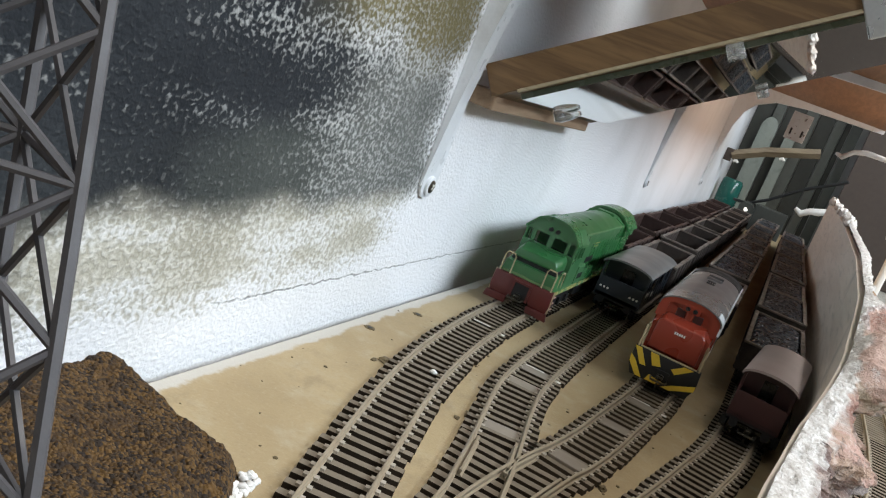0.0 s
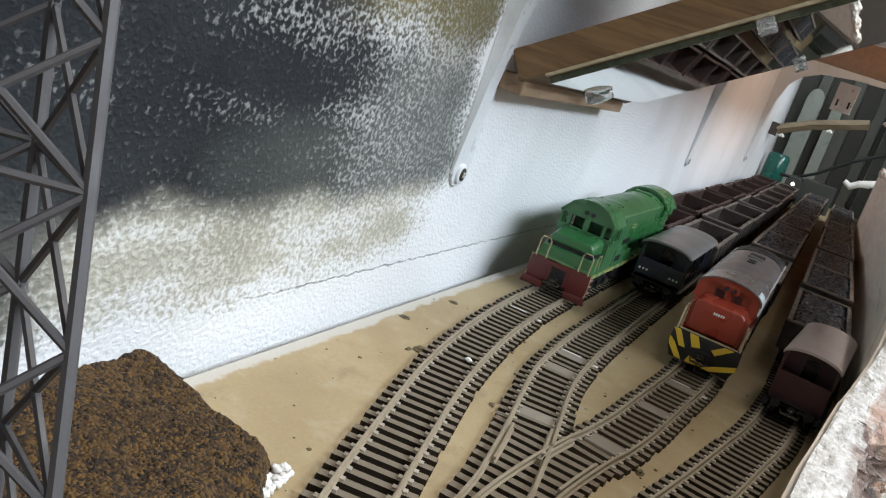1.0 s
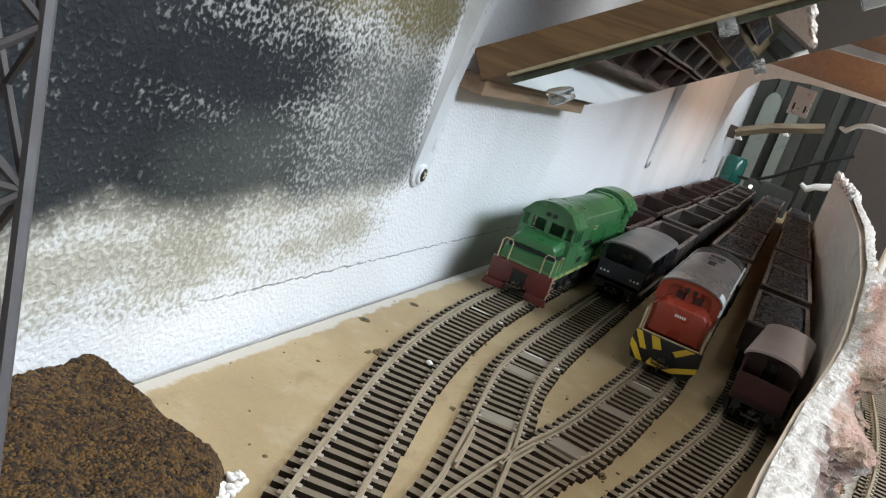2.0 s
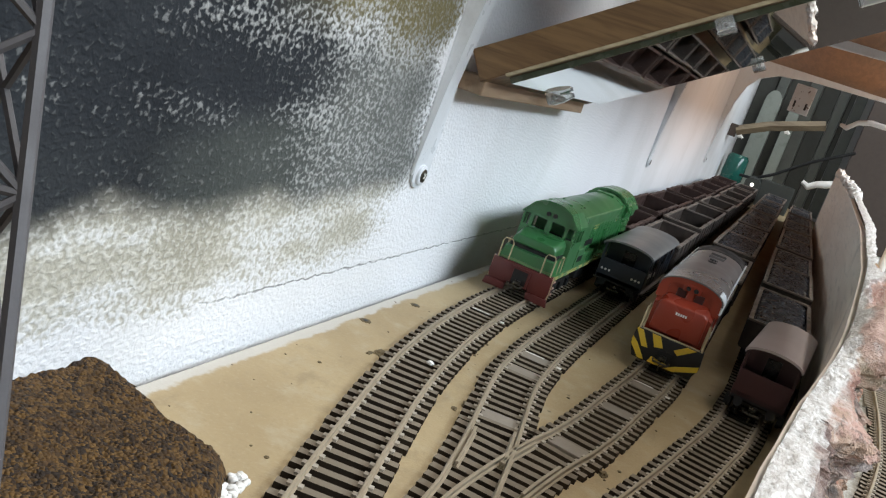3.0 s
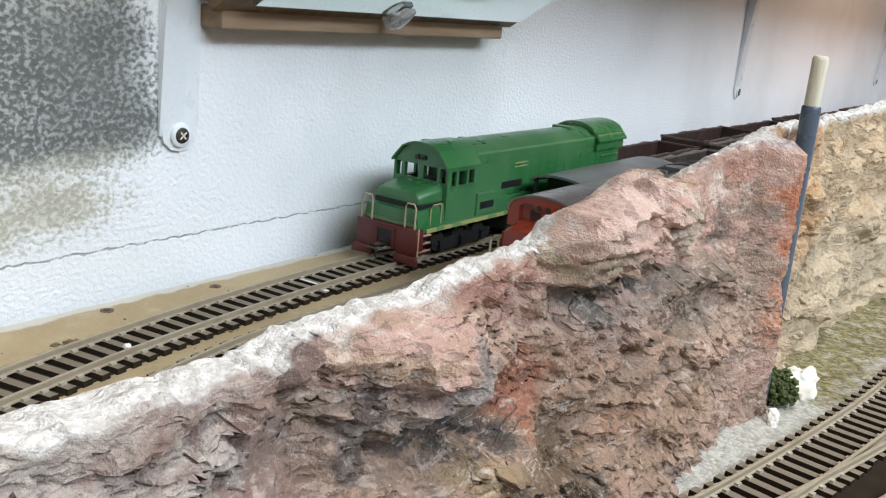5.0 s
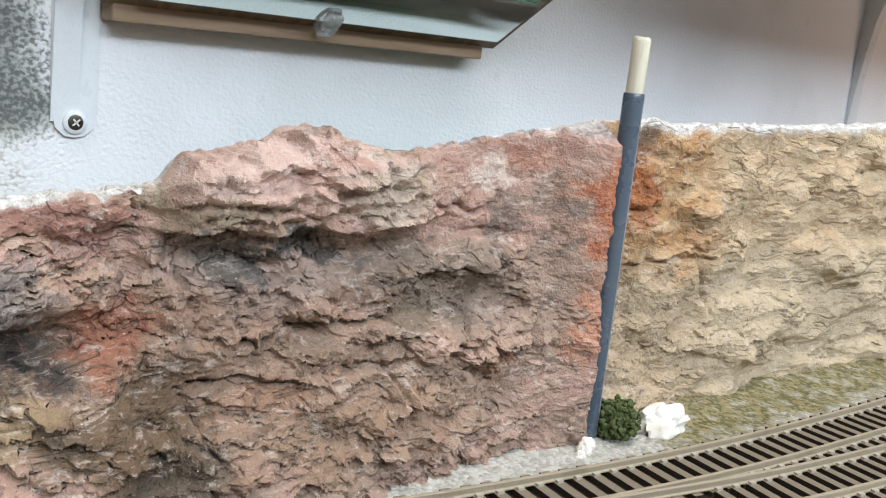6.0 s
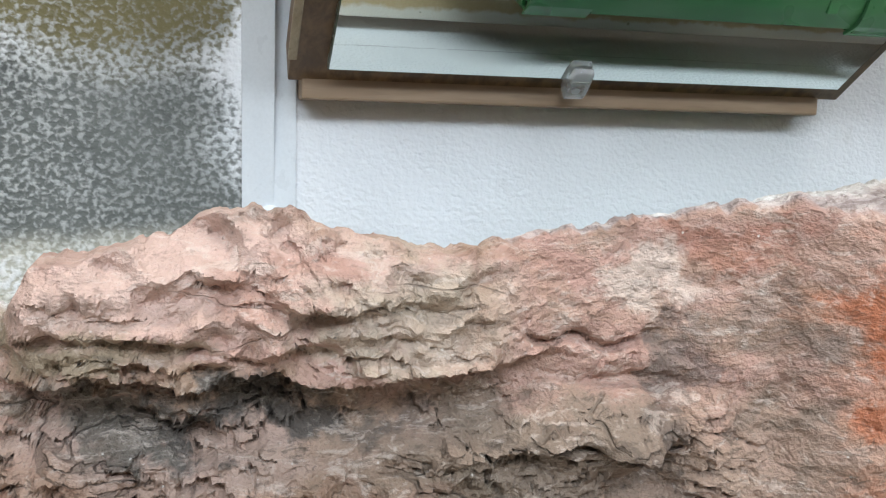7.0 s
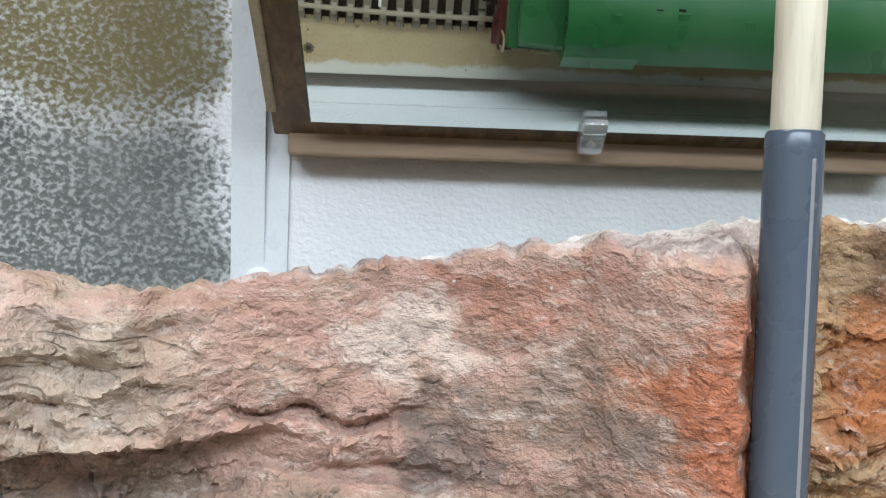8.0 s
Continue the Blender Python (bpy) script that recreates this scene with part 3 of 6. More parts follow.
M_POST = painted("slate_blue_plastic_tube", (0.072, 0.092, 0.122), (0.15, 0.155, 0.16), 0.24, 0.3)
M_GIRDER = painted("grey_lattice_plastic", (0.088, 0.082, 0.086), (0.08, 0.072, 0.07), 0.5, 0.4)
M_PANEL = painted("grey_green_panel", (0.105, 0.115, 0.103), (0.06, 0.065, 0.06), 0.5, 0.6)
M_PANELDARK = painted("dark_green_grey_panel", (0.042, 0.046, 0.040), (0.03, 0.028, 0.024), 0.5, 0.5)
M_TEAL = painted("teal_bottle_glass", (0.012, 0.085, 0.066), (0.04, 0.18, 0.15), 0.15, 0.3)
M_CABLE = painted("black_cable", (0.012, 0.013, 0.014), (0.03, 0.03, 0.03), 0.5, 0.2)
M_STONE = painted("pale_stone", (0.72, 0.68, 0.62), (0.45, 0.38, 0.28), 0.75, 0.5, 0.0, 400, 0.8)
M_MOSS = foliage_mat()
M_ROOM = painted("unseen_room_grey", (0.42, 0.41, 0.395), (0.33, 0.32, 0.30), 0.8, 0.2)
M_FLOOR = wood("room_floor_boards", (0.24, 0.15, 0.08), (0.16, 0.10, 0.05), "y", 5)


# ---- the large structure ----
WALL_X, YARD_END = -7.0, 1850.0
ob = setting("wall_west", box((-60, -900, -500), (WALL_X, YARD_END + 40, 1500)), M_WALL, "white woodchip wall with a sprayed storm-cloud sky")
ob = setting("baseboard_yard", box((0, -900, -14), (188, YARD_END, 0), 0.6), M_BOARD, "sand-painted particle board carrying the yard tracks")
setting("wall_gap_floor", box((WALL_X, -900, -60), (0, YARD_END, -40)), M_BLACK, "dark gap between the board and the wall")


def ground_sheet():
    bm = bmesh.new()
    xs = [190, 196, 200, 204, 208, 212, 218, 224, 232, 240, 250, 265, 285, 320, 400, 560, 800]
    ys = list(range(-420, 420, 6)) + list(range(420, 1850, 60))
    rows = []
    for y in ys:
        rows.append([bm.verts.new((x, y, -13.2 + 0.9 * fbm(x / 22, y / 22, 3.1, 4) + max(0, (214 - x)) * 0.10)) for x in xs])
    for a, b in zip(rows[:-1], rows[1:]):
        for i in range(len(xs) - 1):
            bm.faces.new((a[i], a[i + 1], b[i + 1], b[i]))
    return bm


setting("ground", ground_sheet(), M_GROUND, "dusty grey model ground in front of the rock face", 60)
setting("layout_deck", box((188.5, -900, -40), (800, YARD_END, -18)), M_BOARD, "board under the scenery in front of the rock face")

# ---- the rock ridge ----
TOP = [(-420, 49), (-330, 52), (-230, 54), (-200, 55), (-170, 54), (-145, 54.5), (-130, 57.5), (-116, 58.5), (-100, 59), (-86, 62), (-70, 65), (-62, 66), (-59, 70), (-57, 74.8), (-50, 76), (-40, 78), (-33, 81.8), (-28, 82.8), (-22, 81), (-14, 78.5), (-8, 77.5), (-4, 76), (0, 75.8), (14, 77), (30, 80), (50, 83.2), (68, 86), (82, 86.5), (95, 87), (120, 87), (200, 89), (280, 93), (570, 102), (1072, 113)]
DROP = [(-420, 0), (-200, 1), (-80, 0), (-62, 1.5), (-56, 6), (-28, 9), (-8, 5), (10, 2.6), (60, 3.0), (84, 1.5), (1072, 0)]
INNER = [(-420, 140), (-330, 152), (-230, 160), (-170, 165), (-110, 172), (-80, 177), (-50, 181), (0, 185), (50, 187.5), (200, 193), (280, 195), (570, 195), (1072, 190)]
BRIM = [(-420, 14), (-230, 10), (-170, 10), (-110, 8.5), (-70, 8), (-58, 8.5), (-30, 9), (0, 6.5), (40, 3.5), (54, 8), (62, 17), (66, 19.5), (69.5, 19.5), (72, 14), (76, 8), (86, 5), (140, 5), (300, 7), (1072, 8)]
FRONT = [(-420, 1.6), (8, 1.6), (40, 3.0), (62, 4.6), (74, 7.5), (79, 3.0), (84, 1.6), (1072, 1.6)]  # how far the front edge lies under the crest
FOOT = [(-420, 30), (-230, 42), (-110, 40), (-40, 25), (30, 22), (56, 20), (62, 20.5), (69.5, 20), (72.5, 13), (86, 9), (140, 10), (300, 10), (1072, 12)]


def smoothstep(a, b, v):
    s = min(1.0, max(0.0, (v - a) / (b - a)))
    return s * s * (3 - 2 * s)


@functools.lru_cache(maxsize=4)
def rock_column(y):
    """What holds for one whole column of the rock: its tables and the jaggedness of its crest."""
    jag = 1.5 * fbm(y / 9, 1.7, 4.0, 4) + 0.9 * fbm(y / 2.4, 3.7, 1.0, 3)
    return *(lerp_table(rows, y) for rows in (TOP, INNER, BRIM, FOOT, DROP, FRONT)), jag


def rock_place(y, s):
    """The rock's skin: s runs from the brim's inner edge (0) over the brim (0.1) down the face to its foot (1)."""
    top, inner, brim, foot, drop, front, jag = rock_column(y)
    if s < 0.1:
        k = s / 0.1
        x, z = inner + brim * k, top - drop * (1 - k) ** 1.3 + jag * (0.35 + 0.65 * k) - front * k**2.4
        push = 0.6 * fbm(x / 3, y / 3, 9.0, 4) + 0.7 * plates(x / 5, y / 6, 3.3) + 0.35 * facets(x / 1.6, y / 2.1, 5.1)
        return x, y, z + push
    k = (s - 0.1) / 0.9
    z = (top + jag - front) * (1 - k) + (-15.0) * k
    x = inner + brim + (foot - brim) * k**1.5
    # two overhanging ledges with a dark recess, hollows at the near end
    shelf = smoothstep(-63, -58, y) * (1 - smoothstep(2, 26, y))
    wav = 1.3 * fbm(y / 11, 5.0, 2.0, 2)
    line = 57.0 + wav + (y + 20) * 0.02
    upper = 64.5 + 1.6 * fbm(y / 8, 2.0, 6.0, 2) - 0.10 * (y + 58)
    over = smoothstep(line - 0.8, line + 0.6, z)
    over2 = smoothstep(upper - 0.8, upper + 0.6, z) * (1 - smoothstep(-14, -4, y))
    x += shelf * (3.6 * over + 4.0 * over2 - 6.0 * smoothstep(line - 13, line - 6, z) * (1 - over))
    x -= shelf * 4.5 * smoothstep(70, 81, z)
    cave2 = math.exp(-(((y + 66) / 9) ** 2) - ((z - 4) / 9) ** 2)
    notch = math.exp(-(((y + 68) / 5) ** 2) - ((z - 38) / 14) ** 2)
    cave = math.exp(-(((y + 96) / 17) ** 2) - ((z - 31 - 0.15 * (y + 96)) / 5) ** 2)
    x -= 17 * cave + 8 * cave2 + 4 * notch
    x += 6 * math.exp(-(((y + 100) / 13) ** 2) - ((z - 42) / 6) ** 2)
    x += 9 * math.exp(-(((y + 106) / 17) ** 2) - ((z - 51) / 7) ** 2) + 5 * math.exp(-(((y + 165) / 24) ** 2) - ((z - 35) / 14) ** 2)
    x -= 9 * math.exp(-(((y + 136) / 7) ** 2) - ((z - 30) / 20) ** 2)
    x -= 4.5 * math.exp(-(((y - 36) / 3) ** 2) - ((z - 42) / 11) ** 2) + 5.0 * math.exp(-(((y - 30 - 0.8 * (55 - z)) / 9) ** 2) - ((z - 53) / 2.2) ** 2)
    for y0, y1, zc, deep in ((-36, 4, 33, 2.2), (6, 44, 44, 2.4), (-20, 30, 21, 1.8), (10, 40, 60, 1.6), (-60, -30, 21, 2.0), (88, 150, 40, 1.5), (84, 120, 58, 1.6)):
        inside = smoothstep(y0, y0 + 6, y) * (1 - smoothstep(y1 - 6, y1, y))
        x -= 1.6 * inside * deep * math.exp(-(((z - zc - 1.6 * fbm(y / 8, zc, 1.1, 3)) / 0.8) ** 2))
    near = 1 - smoothstep(40, 58, y) * (1 - smoothstep(80, 86, y)) * 0.72
    pillow = smoothstep(4, 14, y) * (1 - smoothstep(66, 72, y)) * smoothstep(46 - 0.12 * (y - 10), 55 - 0.12 * (y - 10), z)
    top_calm = 1 - 0.70 * pillow
    head = smoothstep(56, 61, z) * smoothstep(-66, -58, y) * (1 - smoothstep(52, 62, y))
    calm = (1 - 0.62 * smoothstep(80, 92, y)) * top_calm * (1 - 0.50 * head)
    x += head * (1 - 0.85 * pillow) * (3.4 - 6.5 * abs(fbm(y / 13, z / 9, 21.0, 2)) - 2.0 * abs(fbm(y / 5, z / 4, 25.0, 2)))
    wy, wz = y + 5 * fbm(y / 17, z / 17, 3.3, 3), z + 3 * fbm(y / 15, z / 15, 7.3, 3)
    broad = fbm(y / 30, z / 18, 0.3, 3) * (5.6 + 9.0 * smoothstep(80, 92, y))
    strata = noise.noise(Vector((wy / 42, wz / 6.0, 7.7))) * 1.2
    slabs = plates(wy / 30, wz / 11, 2.3) * 4.6 + facets(wy / 10, wz / 5.2, 1.3) * 2.7 + facets(wy / 4.4, wz / 2.6, 4.6) * 0.95
    patchy = 0.42 + 0.95 * smoothstep(-0.25, 0.35, fbm(y / 24, z / 15, 31.0, 2))
    slabs *= patchy
    # a few leaning splits
    for yc, zc, lean in ((-38, 30, 0.5), (-4, 20, -0.6), (26, 30, 0.8), (-55, 12, -0.4), (48, 24, 0.35), (108, 45, 0.6), (136, 30, -0.5)):
        off = y - yc - lean * (z - zc) + 1.6 * fbm(z / 6, yc, 2.2, 3)
        x -= 2.6 * math.exp(-((off / 0.8) ** 2) - ((z - zc) / 9) ** 2)
    chips = plates(wy / 3.0, wz / 1.7, 8.1) * 0.6 + facets(wy / 2.3, wz / 1.25, 6.2) * 0.75 * patchy
    splits = -2.6 * max(0.0, 1 - abs(noise.noise(Vector((wy / 9.0, wz / 3.0, 17.0)))) / 0.06) * smoothstep(-0.15, 0.25, fbm(y / 19, z / 12, 41.0, 2))
    chips += splits
    fine = fbm(y / 1.6, z / 1.3, 5.5, 4) * 0.45 - 0.35 * abs(fbm(y / 0.9, z / 0.6, 15.5, 2))
    sag = 0.42 * near * calm * max(0.0, slabs + 0.6 * chips)
    fade = smoothstep(0.0, 0.07, k)
    x += (0.35 + 0.65 * fade) * (near * calm * (broad * fade + strata + slabs + chips) + fine)
    x = max(x, inner + 4.0 + 0.8 * fbm(y / 4, z / 4, 2.0, 2))
    return x, y + fade * 0.9 * fbm(y / 5, z / 5, 8.8, 3), z + fade * (near * 0.9 * fbm(y / 6, z / 4, 12.5, 3) - sag)


def plates(u, v, w):
    """Noise cut into flat steps with sharp brinks, as broken slate has."""
    t = 2.6 * noise.fractal(Vector((u, v, w)), 0.9, 2.0, 3) + 3.0
    f = math.floor(t)
    return (f + smoothstep(0.0, 0.16, t - f) + 0.25 * (t - f) - 3.0) / 2.6


def facets(u, v, w):
    """Broken chips: cells that each lie at their own depth and tilt, with sharp steps between them."""
    near = noise.voronoi(Vector((u, v, w)))[1][0]
    a = math.sin(near.x * 127.1 + near.y * 311.7 + near.z * 74.7) * 43758.5453
    b = math.sin(near.x * 269.5 + near.y * 183.3 + near.z * 246.1) * 43758.5453
    a, b = a - math.floor(a), b - math.floor(b)
    return (a - 0.5) + (u - near.x) * (b - 0.5) * 0.9 + (v - near.y) * (1.5 * b - 0.45)


def rock_skin():
    ys = list(np.arange(-420, -260, 4.0)) + list(np.arange(-260, -130, 1.5)) + list(np.arange(-130, -66, 0.8)) + list(np.arange(-66, 122, 0.48)) + list(np.arange(122, 170, 0.9)) + list(np.arange(170, 330, 1.8)) + list(np.arange(330, 1073, 7.0))
    ss = list(np.linspace(0, 0.1, 14)) + list(np.linspace(0.1, 1.0, 170)[1:])
    verts = [tuple(MM * c for c in rock_place(float(y), float(s))) for y in ys for s in ss]
    n = len(ss)
    faces = [(i * n + j, i * n + j + 1, (i + 1) * n + j + 1, (i + 1) * n + j) for i in range(len(ys) - 1) for j in range(n - 1)]
    me = bpy.data.meshes.new("rock_face")
    me.from_pydata(verts, [], faces)
    strip = me.uv_layers.new(name="strip")
    along = np.array([loop.vertex_index for loop in me.loops])
    coords = np.stack([np.array(ys)[along // n] * MM, np.array(ss)[along % n]], 1)
    strip.data.foreach_set("uv", coords.astype(np.float32).ravel())
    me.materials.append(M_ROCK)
    me.shade_smooth()
    me.set_sharp_from_angle(angle=radians(30))
    return new("rock_face", me)


rock = tagged(thing("rock_ridge", "plaster rock ridge washed pink, grey and rust, white brim", "rock ridge"), kind="")
skin = rock_skin()
skin.parent = rock


def backing_board():
    bm = bmesh.new()
    ys = list(np.arange(-420, 1073, 6.0))
    rows = []
    for y in ys:
        x, t = lerp_table(INNER, y), lerp_table(TOP, y) - lerp_table(DROP, y) - 1.0
        rows.append([bm.verts.new(c) for c in ((x - 1.6, y, 0), (x + 1.4, y, 0), (x + 1.4, y, t - 2), (x - 1.6, y, t - 3.0 + 0.5 * fbm(y / 6, 0, 2, 3)))])
    for a, b in zip(rows[:-1], rows[1:]):
        for i in range(4):
            bm.faces.new((a[i], a[(i + 1) % 4], b[(i + 1) % 4], b[i]))
    bm.faces.new(rows[0])
    bm.faces.new(rows[-1][::-1])
    return bm


part("backing_board", backing_board(), M_BACKING, rock, "bent tan hardboard behind the rock", 40)


def plaster_tatters():
    """Torn white plaster along the far end of the brim."""
    bm = bmesh.new()
    rng = random.Random(5)
    for i in range(46):
        y = rng.uniform(560, 1065)
        x, t = lerp_table(INNER, y) + rng.uniform(-1, 6), lerp_table(TOP, y)
        r = rng.uniform(2, 5)
        made = bmesh.ops.create_icosphere(bm, subdivisions=2, radius=r)["verts"]
        for v in made:
            k = 1 + 0.5 * fbm(v.co.x / 3 + i, v.co.y / 3, v.co.z / 3, 3)
            v.co = Vector((x + v.co.x * k, y + v.co.y * k * 2.2, t - 1 + v.co.z * k * 1.3))
    return bm


part("torn_plaster", plaster_tatters(), M_PLASTER, rock, "torn white plaster edge", 60)

# ---- shelf above, its brackets, the far end and the room ----
SHELF_Z = 240.0
# the first board is added out of view to shade the wall above the mirror
setting("shading_shelf_board", box((-6.5, -30, SHELF_Z), (186, 180, SHELF_Z + 18), 0.8), M_SHELF, "unseen shelf board added over the mirror to shade the wall")
setting("shelf_board", box((-6.5, 240, SHELF_Z), (222, 1240, SHELF_Z + 18), 0.8), M_SHELF, "varnished orange-brown shelf board seen from below")


def shelf_bracket(y, z=59.0):
    b = thing("shelf_bracket", "white enamelled steel shelf bracket screwed to the wall", "shelf bracket", "shelf brackets", (WALL_X, y, z))
    h, reach = SHELF_Z - z - 1.0, 228.0
    # flat strip on the wall, a side web that deepens upwards and turns into the arm, a flange along its rim
    outline = [(-9, 4), (-7.5, -2.5), (-4, -5.6), (0, -6.4), (4, -5.6), (7.5, -2.5), (9, 4), (9.5, h), (-9.5, h)]
    part("upright", prism(outline, "x", 0.2, 1.5), M_STEEL, b, "", 40)
    rim = [(1.2, 0), (2.0, 12), (4.0, 40), (7.5, 75), (12, 105), (20, 132), (34, 150), (60, 163), (110, h - 10), (reach, h - 6)]
    part("web", prism(rim + [(reach, h), (0.2, h), (0.2, 0)], "y", -9.4, -8.2), M_STEEL, b, "", 40)
    band = [(x, z) for x, z in rim] + [(x - 1.0, z + 0.6) for x, z in rim[::-1]]
    part("flange", prism(band, "y", -8.2, 1.5), M_STEEL, b, "", 60)
    washer = rod([(1.4, 0, 0), (2.6, 0, 0), (3.0, 0, 0)], [4.9, 4.7, 4.0], 24)
    cup = part("cup_washer", washer, M_STEEL, b, "", 40)
    sc = rod([(2.9, 0, 0), (3.4, 0, 0), (3.7, 0, 0)], [3.2, 3.0, 2.0], 20)
    head = part("screw", sc, M_DARKSTEEL, cup, "dark cross-head screw", 40)
    slot = box((3.6, -1.9, -0.35), (3.85, 1.9, 0.35))
    box((3.6, -0.35, -1.9), (3.85, 0.35, 1.9), 0.0, slot)
    slot_ob = part("cross_slot", slot, M_FISH, b)
    slot_ob.matrix_basis = pose(0, 0, 0, 40, 0, 0)
    return b


# ---- tracks ----
RAIL_TOP, PITCH = 4.4, 6.6


def rail_mesh(lines, z0):
    """Rails of bullhead section along lines of (place, heading), joined."""
    bm = bmesh.new()
    sec = [(-1.0, 2.0), (1.0, 2.0), (1.0, 2.35), (0.32, 2.6), (0.32, 3.5), (0.55, 3.7), (0.55, 4.25), (0.4, 4.4), (-0.4, 4.4), (-0.55, 4.25), (-0.55, 3.7), (-0.32, 3.5), (-0.32, 2.6), (-1.0, 2.35)]
    for line in lines:
        rings = []
        for p, way in line:
            side = Vector((way.y, -way.x, 0))
            rings.append([bm.verts.new(p + side * u + Vector((0, 0, z0 + v))) for u, v in sec])
        for a, b in zip(rings[:-1], rings[1:]):
            for k in range(len(sec)):
                bm.faces.new((a[k], a[(k + 1) % len(sec)], b[(k + 1) % len(sec)], b[k]))
        bm.faces.new(rings[0])
        bm.faces.new(rings[-1][::-1])
    return bm


def offset(line, d):
    return [(p + Vector((w.y, -w.x, 0)) * d, w) for p, w in line]


def sleeper_data(length, flank):
    bm = bmesh.new()
    box((-length / 2, -1.85, 0.1), (length / 2, 1.85, 2.0), 0.0, bm)
    for v in bm.verts:
        if v.co.z > 1:
            v.co.y *= 0.86
            v.co.x *= 0.992
    body = len(bm.faces)
    # flanks get a darker material than the tops
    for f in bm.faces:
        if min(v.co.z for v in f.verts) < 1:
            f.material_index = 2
    for s in (-8.25, 8.25):
        for d in (-1.55, 1.55):
            box((s + d - 0.7, -1.0, 2.0), (s + d + 0.7, 1.0, 2.75), 0.0, bm)
    for f in list(bm.faces)[body:]:
        f.material_index = 1
    bmesh.ops.scale(bm, vec=(MM, MM, MM), verts=bm.verts)
    bmesh.ops.recalc_face_normals(bm, faces=bm.faces)
    me = bpy.data.meshes.new("sleeper")
    bm.to_mesh(me)
    bm.free()
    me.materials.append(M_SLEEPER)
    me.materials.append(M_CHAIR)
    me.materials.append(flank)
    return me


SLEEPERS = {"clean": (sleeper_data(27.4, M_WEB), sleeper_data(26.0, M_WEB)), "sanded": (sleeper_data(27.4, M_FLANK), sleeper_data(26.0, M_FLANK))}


def lay_track(points, single, label, z0=0.0, skip=(), group="yard tracks", bare=-9999, look_of="clean"):
    """A track along points (millimetres). Sleepers within the stretch `single` are pieces of their own."""
    t = thing("track", label, "model track", group, (0, 0, 0))
    fine, ties = spline(points, 5.0), spline(points, PITCH)
    part("rail", rail_mesh([offset(fine, -8.25)], z0), M_RAIL, t, "", 35)
    part("rail", rail_mesh([offset(fine, 8.25)], z0), M_RAIL, t, "", 35)
    # black web; its reach past the rails stands in for shade in the gaps
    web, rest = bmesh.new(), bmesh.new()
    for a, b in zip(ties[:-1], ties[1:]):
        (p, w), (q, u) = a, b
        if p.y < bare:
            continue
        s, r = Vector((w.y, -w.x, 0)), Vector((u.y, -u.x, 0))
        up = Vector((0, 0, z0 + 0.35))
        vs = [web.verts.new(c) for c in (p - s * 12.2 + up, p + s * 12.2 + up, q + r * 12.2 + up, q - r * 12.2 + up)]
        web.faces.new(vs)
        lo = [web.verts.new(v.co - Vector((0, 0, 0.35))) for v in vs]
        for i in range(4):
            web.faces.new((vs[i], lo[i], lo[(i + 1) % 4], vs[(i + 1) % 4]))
    part("web", web, M_WEB, t, "black webbing that also stands in for shade between the sleepers")
    for i, (p, w) in enumerate(ties):
        turn = math.degrees(math.atan2(-w.x, w.y))
        if any(a < p.y < b for a, b in skip):
            continue
        if single[0] < p.y < single[1]:
            ob = new("sleeper", SLEEPERS[look_of][0 if i % 9 else 1])
            ob.parent = t
            ob.matrix_basis = pose(p.x * MM, p.y * MM, z0 * MM, 0, 0, turn + 0.6 * math.sin(i * 7.3))
        else:
            m = Matrix.Translation((p.x, p.y, z0)) @ Matrix.Rotation(radians(turn), 4, "Z")
            v, _ = hull(rest, (-15, -1.8, 0.2), (15, 1.8, 2.0))
            for c in v:
                c.co = m @ c.co
    if rest.verts:
        tagged(part("far_sleeper_bed", rest, M_SLEEPER, t), kind="stuff")
    else:
        rest.free()
    return t


LINE_1 = [(89, -275), (79, -240), (66.5, -190), (55.5, -140), (49.3, -110), (43.5, -75), (38.3, -30), (35, 20), (34, 70), (34, 200), (34, 700), (34, 1500)]
LINE_2 = [(104, -310), (100.5, -240), (95.8, -168), (92.7, -145), (88.7, -120), (82.2, -86), (78, -63), (75.0, -41), (72.7, 0), (72, 50), (72, 200), (72, 700), (72, 1500)]
LINE_3 = [(104, -310), (101, -240), (100.3, -180), (102.2, -145), (106.3, -111), (110.3, -88), (113.6, -60), (115.7, -30), (118, 0), (120, 30), (121, 80), (121, 300), (121, 800), (121, 1500)]
LINE_4 = [(118, -260), (128, -190), (138.5, -135), (148.0, -80), (154.7, -36), (160, 0), (164, 50), (166, 120), (166, 400), (166, 800), (166, 1500)]
lay_track(LINE_1, (-300, 330), "dusty brown model track curving out along the wall")
lay_track(LINE_2, (-300, 330), "dusty brown model track forming the straight leg of a turnout", skip=((-250, -112),))
lay_track(LINE_3, (-300, 330), "dusty brown model track forming the curved leg of a turnout", skip=((-300, -112),), bare=40, look_of="sanded")
lay_track(LINE_4, (-300, 330), "dusty model track in the shade of the backing board")


